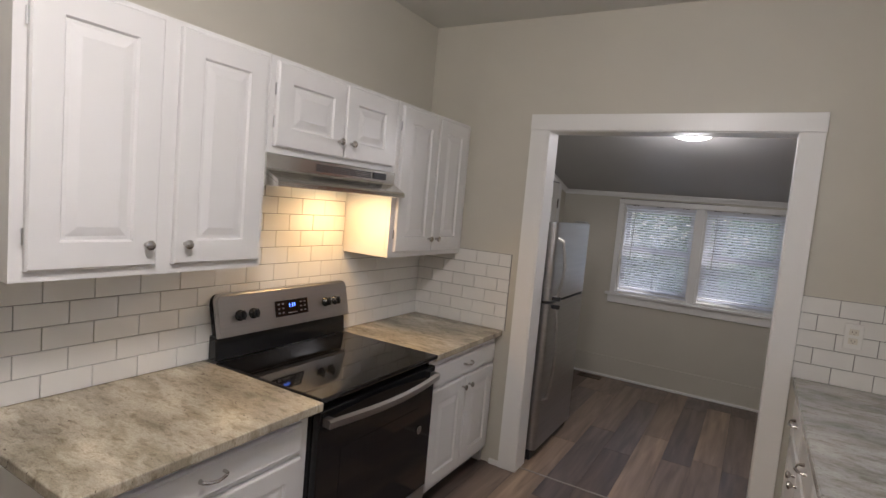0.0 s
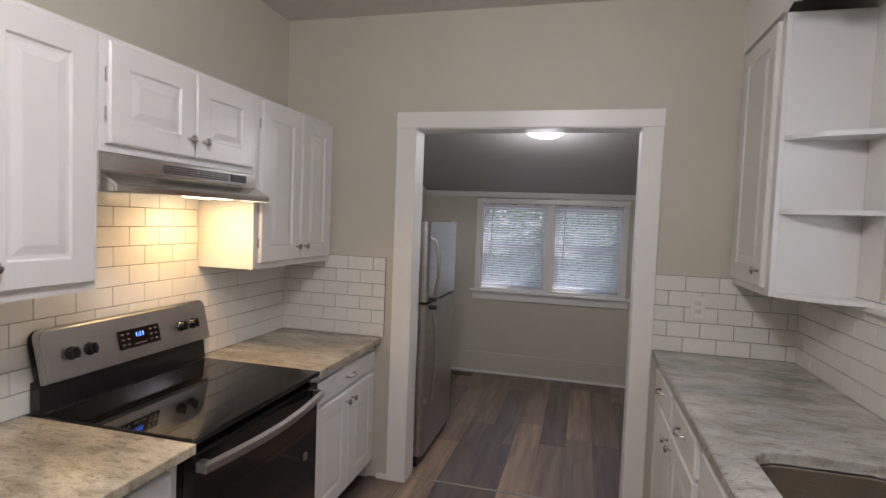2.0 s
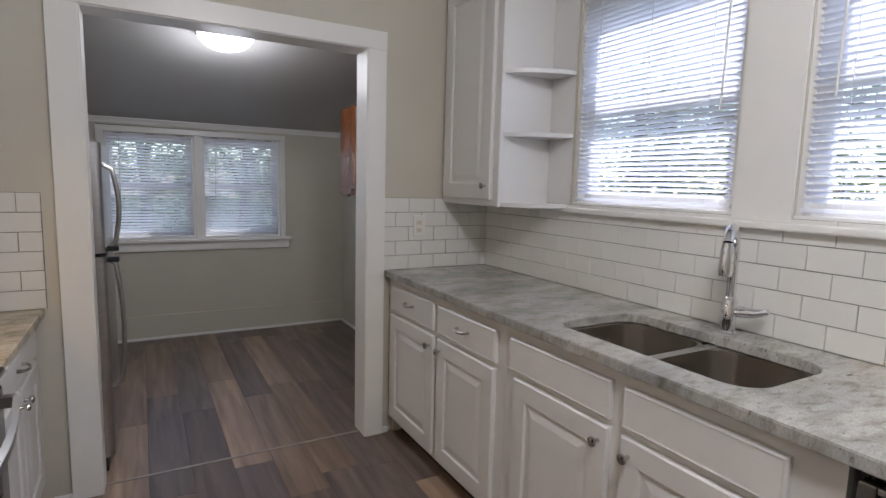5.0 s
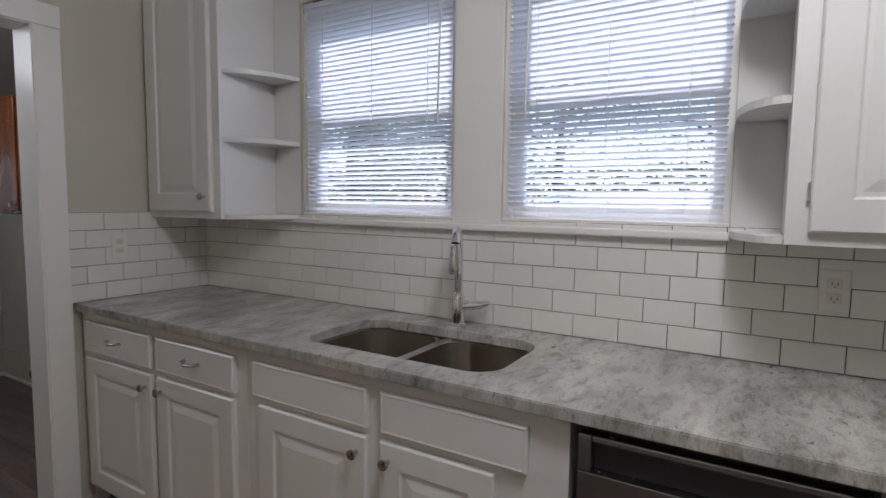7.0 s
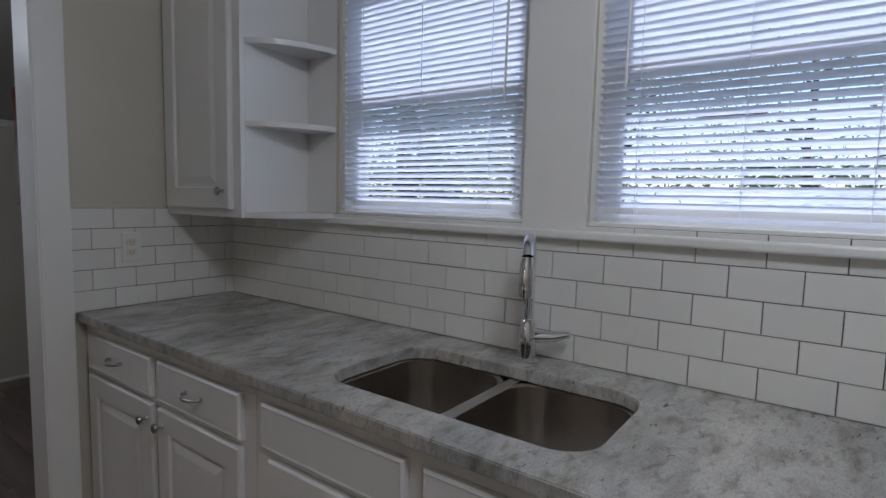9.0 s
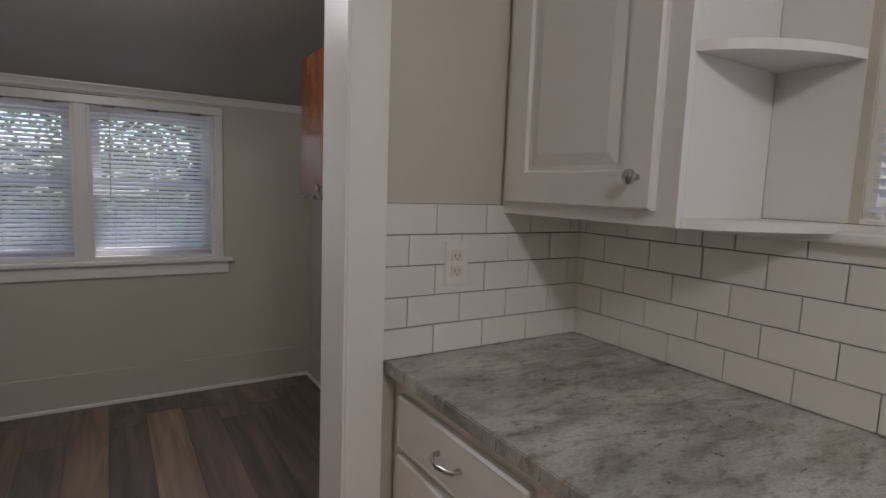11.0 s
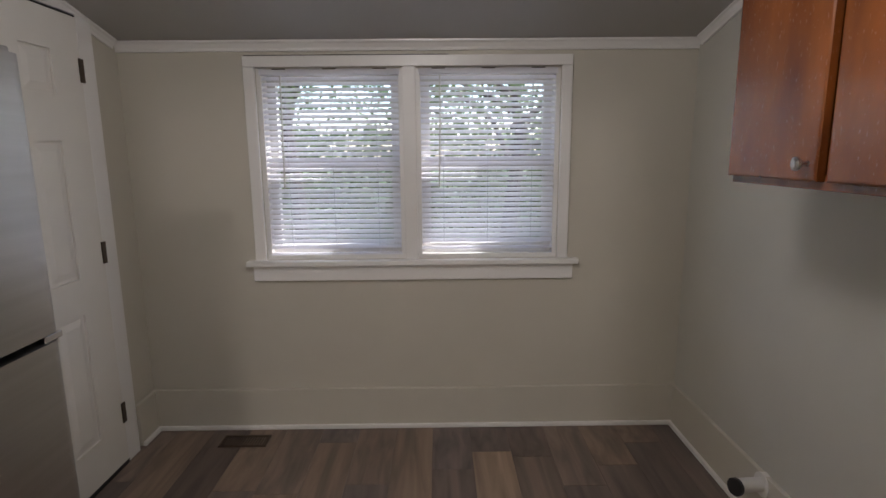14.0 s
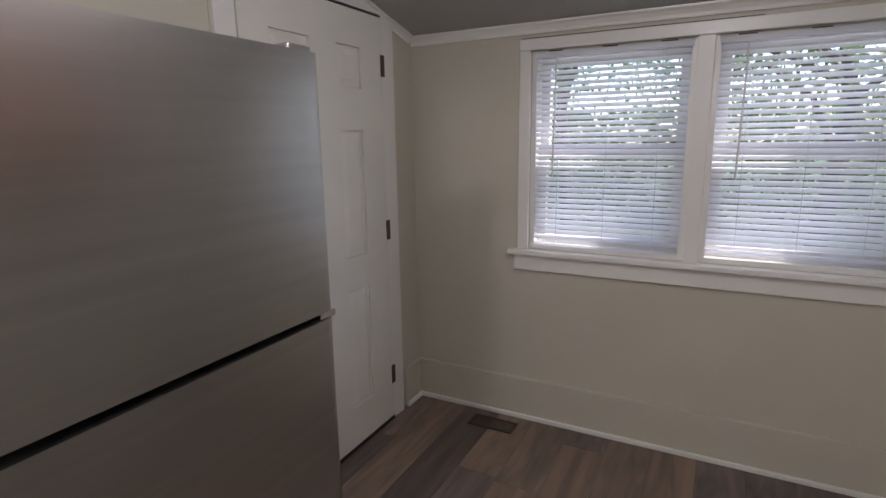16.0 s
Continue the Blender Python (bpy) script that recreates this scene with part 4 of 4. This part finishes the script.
part("base_ring", lathe(bmesh.new(), [(0.16, -0.001), (0.168, -0.018), (0.16, -0.028), (0.15, -0.028)], n=40), M_NICKEL, t, smooth=True)
g = part("diffuser", lathe(bmesh.new(), [(0.152, -0.028), (0.150, -0.045), (0.125, -0.070), (0.08, -0.088), (0.02, -0.095)], n=40), M_GLOW, t, "glowing frosted glass bowl", smooth=True)
g.visible_shadow = False
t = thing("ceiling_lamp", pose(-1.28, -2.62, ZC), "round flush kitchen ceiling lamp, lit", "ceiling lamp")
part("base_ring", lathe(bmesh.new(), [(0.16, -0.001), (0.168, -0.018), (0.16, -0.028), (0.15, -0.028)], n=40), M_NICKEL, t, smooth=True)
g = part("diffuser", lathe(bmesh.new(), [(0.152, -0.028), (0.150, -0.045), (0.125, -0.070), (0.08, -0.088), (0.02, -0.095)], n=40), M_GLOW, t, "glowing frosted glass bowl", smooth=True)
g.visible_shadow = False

# ---- small things ----


def outlet(m, w, h, label):
    t = thing("outlet", m, label, "power outlet")
    part("plate", panel(bmesh.new(), -w / 2, w / 2, -h / 2, h / 2, [(0, 0.0005), (0, 0.004), (0.003, 0.006)]), M_PLASTIC, t)
    for s in (-1, 1):
        r = part("socket", panel(bmesh.new(), -0.017, 0.017, s * 0.020 - 0.013, s * 0.020 + 0.013, [(0, 0.006), (0, 0.0075), (0.001, 0.008)]), M_ALMOND, t, "almond socket face")
        part("slots", boxes([(-0.008, -0.005, 0.0081, 0.0083, s * 0.02 - 0.004, s * 0.02 + 0.005), (0.005, 0.008, 0.0081, 0.0083, s * 0.02 - 0.004, s * 0.02 + 0.005), (-0.002, 0.002, 0.0081, 0.0083, s * 0.02 - 0.011, s * 0.02 - 0.007)]), M_SLOT, r, "dark slots")
    return t


outlet(pose(-0.450, -0.0095, 1.135, 0, 0, 180), 0.07, 0.115, "white duplex outlet on the tiled wall")
outlet(on_right(-2.672, 1.125, -0.0095), 0.07, 0.115, "white duplex outlet on the tiled wall under the tall cabinet")

t = thing("floor_vent", pose(-2.125, 2.283, 0.0), "brown metal floor register", "floor vent")
part("frame", boxes([(-0.11, 0.11, -0.05, -0.04, 0, 0.005), (-0.11, 0.11, 0.04, 0.05, 0, 0.005), (-0.11, -0.10, -0.04, 0.04, 0, 0.005), (0.10, 0.11, -0.04, 0.04, 0, 0.005)]), M_BRONZE, t)
me = mesh_of("slat", boxes([(-0.003, 0.003, -0.04, 0.04, 0, 0.004)]))
for k in range(16):
    o = part("slat", me, M_BRONZE, t)
    o.location = (-0.093 + k * 0.0124, 0, 0)

# laundry pipe, socket and access panel on the side wall
t = thing("drain_pipe", pose(R2R, 1.66, 0.165), "pale plastic drain stub, a dark disc as its shaded open end", "pipe")
part("stub", tube(bmesh.new(), [(-0.001, 0, 0), (-0.05, 0.0, 0), (-0.085, -0.006, 0.002), (-0.115, -0.016, 0.004)], 0.025, 16), M_PLASTIC, t, smooth=True)
part("collar", tube(bmesh.new(), [(-0.001, 0, 0), (-0.022, 0, 0)], 0.043, 18), M_PLASTIC, t, "yellowed plastic collar")
# closed dark disc in place of the shaded hollow of the pipe
part("opening", tube(bmesh.new(), [(-0.1155, -0.0162, 0.004), (-0.128, -0.0205, 0.005)], 0.031, 16), M_DARK, t, "dark disc painted as the shaded inside of the pipe end")
t = thing("dryer_plug", pose(R2R - 0.019, 1.53, 0.085), "black heavy plug low on the baseboard", "electric plug")
part("body", boxes([(-0.05, -0.001, -0.028, 0.028, -0.045, 0.045)], 0.008), M_DARK, t)
part("cord", tube(bmesh.new(), [(-0.03, 0, -0.04), (-0.032, 0.0, -0.07), (-0.03, -0.02, -0.0845 + 0.006)], 0.007, 8), M_DARK, t, smooth=True)
t = thing("outlet_box", on_right(0.765, 0.718, R2R), "white washer outlet box set in the wall", "outlet box")
part("frame", boxes([(0, 0.225, 0.001, 0.012, 0, 0.03), (0, 0.225, 0.001, 0.012, 0.235, 0.265), (0, 0.025, 0.001, 0.012, 0.03, 0.235), (0.20, 0.225, 0.001, 0.012, 0.03, 0.235)], 0.002), M_PLASTIC, t)
# flat sheet; its dark brown stands for the shade of a hollow
part("recess", boxes([(0.025, 0.20, 0.001, 0.003, 0.03, 0.235)]), M_BRONZE, t, "flat brown sheet with the shade of a recess in its colour")
for x, m_ in ((0.08, M_VALVE), (0.145, M_NICKEL)):
    part("valve", lathe(bmesh.new(), [(0.012, 0.003), (0.012, 0.02), (0.018, 0.022), (0.018, 0.028)], (x, 0, 0.10), "Y", 12), m_, t, "small valve handle")
part("wall_patch", boxes([(R2R - 0.008, R2R - 0.0005, 0.64, 0.990, 0.22, 0.712)], 0.001), M_WALL_COOL, None, "painted patch board below the outlet box", kind="structure")

# ---- outdoors ----
GZ = -0.7
part("ground", boxes([(-60, 60, -60, 60, GZ - 0.2, GZ)]), M_GRASS, None, "sunlit lawn around the house", kind="structure")
# unseen slab added to throw sunlight up at the back room's blinds
part("bounce_slab", boxes([(-6, 2.2, 2.75, 6.2, GZ, GZ + 0.04)]), M_CONCRETE, None, "pale concrete slab added behind the house to bounce sunlight at the blinds", kind="structure")
# pale strip added for brightness outside the kitchen windows
part("bright_strip", boxes([(2.6, 5.2, -14, 8, GZ, GZ + 0.03)]), M_CONCRETE, None, "pale concrete strip added for brightness outside the kitchen windows", kind="structure")


def tree(x, y, h, spread, seed, leaves=3600, low=0.25):
    rnd = random.Random(seed)
    t = thing("tree", pose(x, y, GZ), "leafy green tree in sunlight", "tree", "trees outside")
    b = bmesh.new()
    pts = [(0, 0, 0)]
    for k in range(1, 7):
        pts.append((pts[-1][0] + rnd.uniform(-0.12, 0.12), pts[-1][1] + rnd.uniform(-0.12, 0.12), h * 0.75 * k / 6))
    tube(b, pts, [0.14 * (1 - 0.13 * k) for k in range(7)], 9)
    ends = []
    for k in range(12):
        z = h * rnd.uniform(low, 0.75)
        a = rnd.uniform(0, 2 * math.pi)
        r = spread * rnd.uniform(0.5, 1.0) * (1.1 - z / h * 0.5)
        p = [(0.0, 0.0, z), (r * 0.4 * math.cos(a), r * 0.4 * math.sin(a), z + r * 0.25), (r * math.cos(a), r * math.sin(a), z + r * rnd.uniform(0.2, 0.5))]
        tube(b, p, [0.05, 0.03, 0.012], 6)
        ends.append(p[2]), ends.append(p[1])
    part("trunk", b, M_BARK, t, "brown trunk with limbs")
    vs, fs = [], []
    for e in ends + [(0, 0, h * 0.85)]:
        for _ in range(leaves // len(ends)):
            c = Vector(e) + Vector((rnd.gauss(0, 1), rnd.gauss(0, 1), rnd.gauss(0, 0.7))) * spread * 0.23
            u = Vector((rnd.gauss(0, 1), rnd.gauss(0, 1), rnd.gauss(0, 1))).normalized()
            w = u.orthogonal().normalized()
            s_ = rnd.uniform(0.035, 0.075)
            i = len(vs)
            vs += [c - u * s_, c + w * s_ * 0.45, c + u * s_, c - w * s_ * 0.45]
            fs.append((i, i + 1, i + 2, i + 3))
    me = bpy.data.meshes.new("crown")
    me.from_pydata(vs, [], fs)
    part("crown", me, M_LEAF, t, "crown of small green leaves", kind="stuff")


# the three beyond x = 13 are added to dim the sky behind the blinds
for i, (x, y, h, sp) in enumerate([(6.2, 1.6, 5.0, 2.0), (7.5, 4.6, 6.5, 2.6), (6.8, -5.6, 6.0, 2.2), (11, 2.0, 8, 3.2), (10.5, 7.5, 8, 3.2), (-0.2, 7.4, 6.0, 2.4), (-3.4, 8.4, 6.5, 2.6),
                                   (2.4, 9.6, 7.0, 2.8), (-1.6, 11.5, 8.0, 3.4), (-6.2, 10.5, 7.5, 3.0), (4.6, 5.8, 4.5, 1.8), (12, -8.5, 8, 3.2),
                                   (5.4, 3.4, 5.2, 2.2), (13.5, -1.6, 9, 3.6), (13.8, 2.8, 9, 3.6), (13.4, -5.4, 8.5, 3.4)]):
    tree(x, y, h, sp, 20 + i)
vs, fs, rnd = [], [], random.Random(77)
for _ in range(9000):
    if rnd.random() < 0.5:
        c = Vector((rnd.uniform(-7, 6), 13.5 + rnd.gauss(0, 0.5), GZ + rnd.uniform(0, 2.6)))
    else:
        c = Vector((15 + rnd.gauss(0, 0.5), rnd.uniform(-10, 14), GZ + rnd.uniform(0, 3.2)))
    u = Vector((rnd.gauss(0, 1), rnd.gauss(0, 1), rnd.gauss(0, 1))).normalized()
    w, s_, i = u.orthogonal().normalized(), rnd.uniform(0.10, 0.2), len(vs)
    vs += [c - u * s_, c + w * s_ * 0.5, c + u * s_, c - w * s_ * 0.5]
    fs.append((i, i + 1, i + 2, i + 3))
me = bpy.data.meshes.new("hedge")
me.from_pydata(vs, [], fs)
part("hedge", me, M_LEAF, None, "loose green hedge along the far edge of the yard", kind="stuff")

# a pale sided garage shape across the drive, added for an unidentified bright patch
t = thing("garage", pose(7.6, -2.9, GZ), "low white sided block with a pale roof, added as an unidentified bright shape outdoors", "garage")
part("wall", boxes([(0, 0.12, -2.6, 4.2, 0, 1.9), (0.12, 5, -2.6, -2.48, 0, 1.9), (0.12, 5, 4.08, 4.2, 0, 1.9)]), M_SIDING, t)
me = mesh_of("siding_board", loft(bmesh.new(), [[(-0.03, y, 0), (-0.001, y, 0), (-0.001, y, 0.148), (-0.008, y, 0.148)] for y in (-2.6, 4.2)]))
for k in range(12):
    o = part("siding_board", me, M_SIDING, t)
    o.location = (0, 0, 0.05 + k * 0.15)
part("roof", loft(bmesh.new(), [[(-0.3, y, 1.91), (5.2, y, 1.91), (2.4, y, 2.35)] for y in (-2.8, 4.4)]), M_ROOF, t, "pale sheet roof")

# ---- planks ----
PL, PWD, X0 = 1.22, 0.178, -1.774
me = mesh_of("plank", panel(bmesh.new(), -PWD / 2 + 0.0006, PWD / 2 - 0.0006, -PL / 2 + 0.0006, PL / 2 - 0.0006, [(0, -0.003), (0, -0.0006), (0.0012, 0)]))
me.transform(Matrix.Rotation(radians(90), 4, "X") @ Matrix.Scale(-1, 4, (0, 0, 1)) @ Matrix.Identity(4))
me.flip_normals()
rnd = random.Random(11)
ends = {0: 0.0}
# known plank ends: column -> a joint's place; tone by (column, number)
known = {-1: 0.66, 2: 1.17, 4: 2.17, 6: -0.53, 8: 1.01}
light = {(-1, 0): 0.97, (2, 0): 0.93, (4, 0): 0.9, (6, 0): 0.95, (8, 0): 0.88, (6, 1): 0.75}
for col in range(-6, 11):
    xc = X0 + PWD * (col + 0.5)
    top = known.get(col, rnd.uniform(0.2, 1.3))
    k = -6
    while True:
        y1 = top - PL * k
        k += 1
        if y1 - PL > 2.42:
            continue
        if y1 < -5.2 or xc - PWD / 2 > XR + 0.05:
            break
        if xc - PWD / 2 < XL - 0.05 and y1 < 0.1:
            continue
        o = part("plank", me, M_FLOOR, floor)
        ya, yb = max(y1 - PL, YB - 0.1), min(y1, R2Y + 0.1)
        xa, xb = max(xc - PWD / 2, XL - 0.1), min(xc + PWD / 2, XR + 0.1)
        o.location = ((xa + xb) / 2, (ya + yb) / 2, 0)
        o.scale = ((xb - xa) / PWD, (yb - ya) / PL, 1)
        o.color = (1, 1, 1, light.get((col, k - 1), rnd.uniform(0.0, 0.78)))

# ---- tiles ----
tile_meshes = {}


def tile(parent, w, h, m):
    key = (round(w, 4), round(h, 4))
    if key not in tile_meshes:
        tile_meshes[key] = mesh_of("tile", panel(bmesh.new(), 0.0011, w - 0.0011, 0.0011, h - 0.0011, [(0, 0), (0, 0.006), (0.0012, 0.0078)]))
    o = part("tile", tile_meshes[key], M_TILE, parent)
    o.matrix_local = m
    return o


def tiled(name, m, length, z0, rows, pitch_x, pitch_z, phase, label, spans=None, skip=None):
    """Running bond; local x along the wall, y out of it. phase: place of a joint in the odd rows."""
    g = part(name, boxes([(x0, x1, 0.0, 0.0035, z0 + a * pitch_z, z0 + c * pitch_z) for x0, x1, a, c in (spans or [(0, length, 0, rows)])]), M_GROUT, None, label, kind="structure")
    g.matrix_world = m
    for r in range(rows):
        ranges = [(x0, x1) for x0, x1, a, c in (spans or [(0, length, 0, rows)]) if a <= r < c]
        ph = (phase + (0.5 * pitch_x if r % 2 else 0)) % pitch_x - pitch_x
        for a, c in ranges:
            x = ph
            while x < c:
                u, v = max(a, x), min(c, x + pitch_x)
                if v - u > 0.008:
                    tile(g, v - u, pitch_z, Matrix.Translation((u, 0.0025, z0 + r * pitch_z)))
                x += pitch_x
    return g


tiled("tiles_right", pose(0, -3.40, 0, 0, 0, 90) @ pose(0, 0.0008, 0), 3.392, HR + 0.0005, 5, 0.1485, 0.0768, -1.817 + 3.40, "white glazed subway tiles with dark grout behind the sink",
      spans=[(0, 3.392, 0, 4), (0, 0.945, 4, 5), (0.945, 2.999, 4, 5), (2.999, 3.392, 4, 5)])
tiled("tiles_corner", pose(0, -0.0008, 0, 0, 0, 180), 0.655, HR + 0.0005, 5, 0.1535, 0.0768, 0.511, "white glazed subway tiles beside the wide opening", spans=[(0.0085, 0.655, 0, 5)])
tiled("tiles_left_corner", pose(-2.102, -0.0008, 0, 0, 0, 180), 0.65, HC + 0.0005, 6, 0.1535, 0.0768, 2.41 - 2.102, "white glazed subway tiles between cabinet and opening", spans=[(0, 0.6495, 0, 6)])
tiled("tiles_left", pose(XL + 0.0008, 0, 0, 0, 0, -90), 2.370, HC + 0.0005, 10, 0.1535, 0.0768, 1.695 - 0.002, "white glazed subway tiles with grey grout behind the range",
      spans=[(0.002, 2.370, 0, 5), (0.002, 0.763, 5, 6), (0.765, 1.567, 5, 10), (1.569, 2.370, 5, 6)])
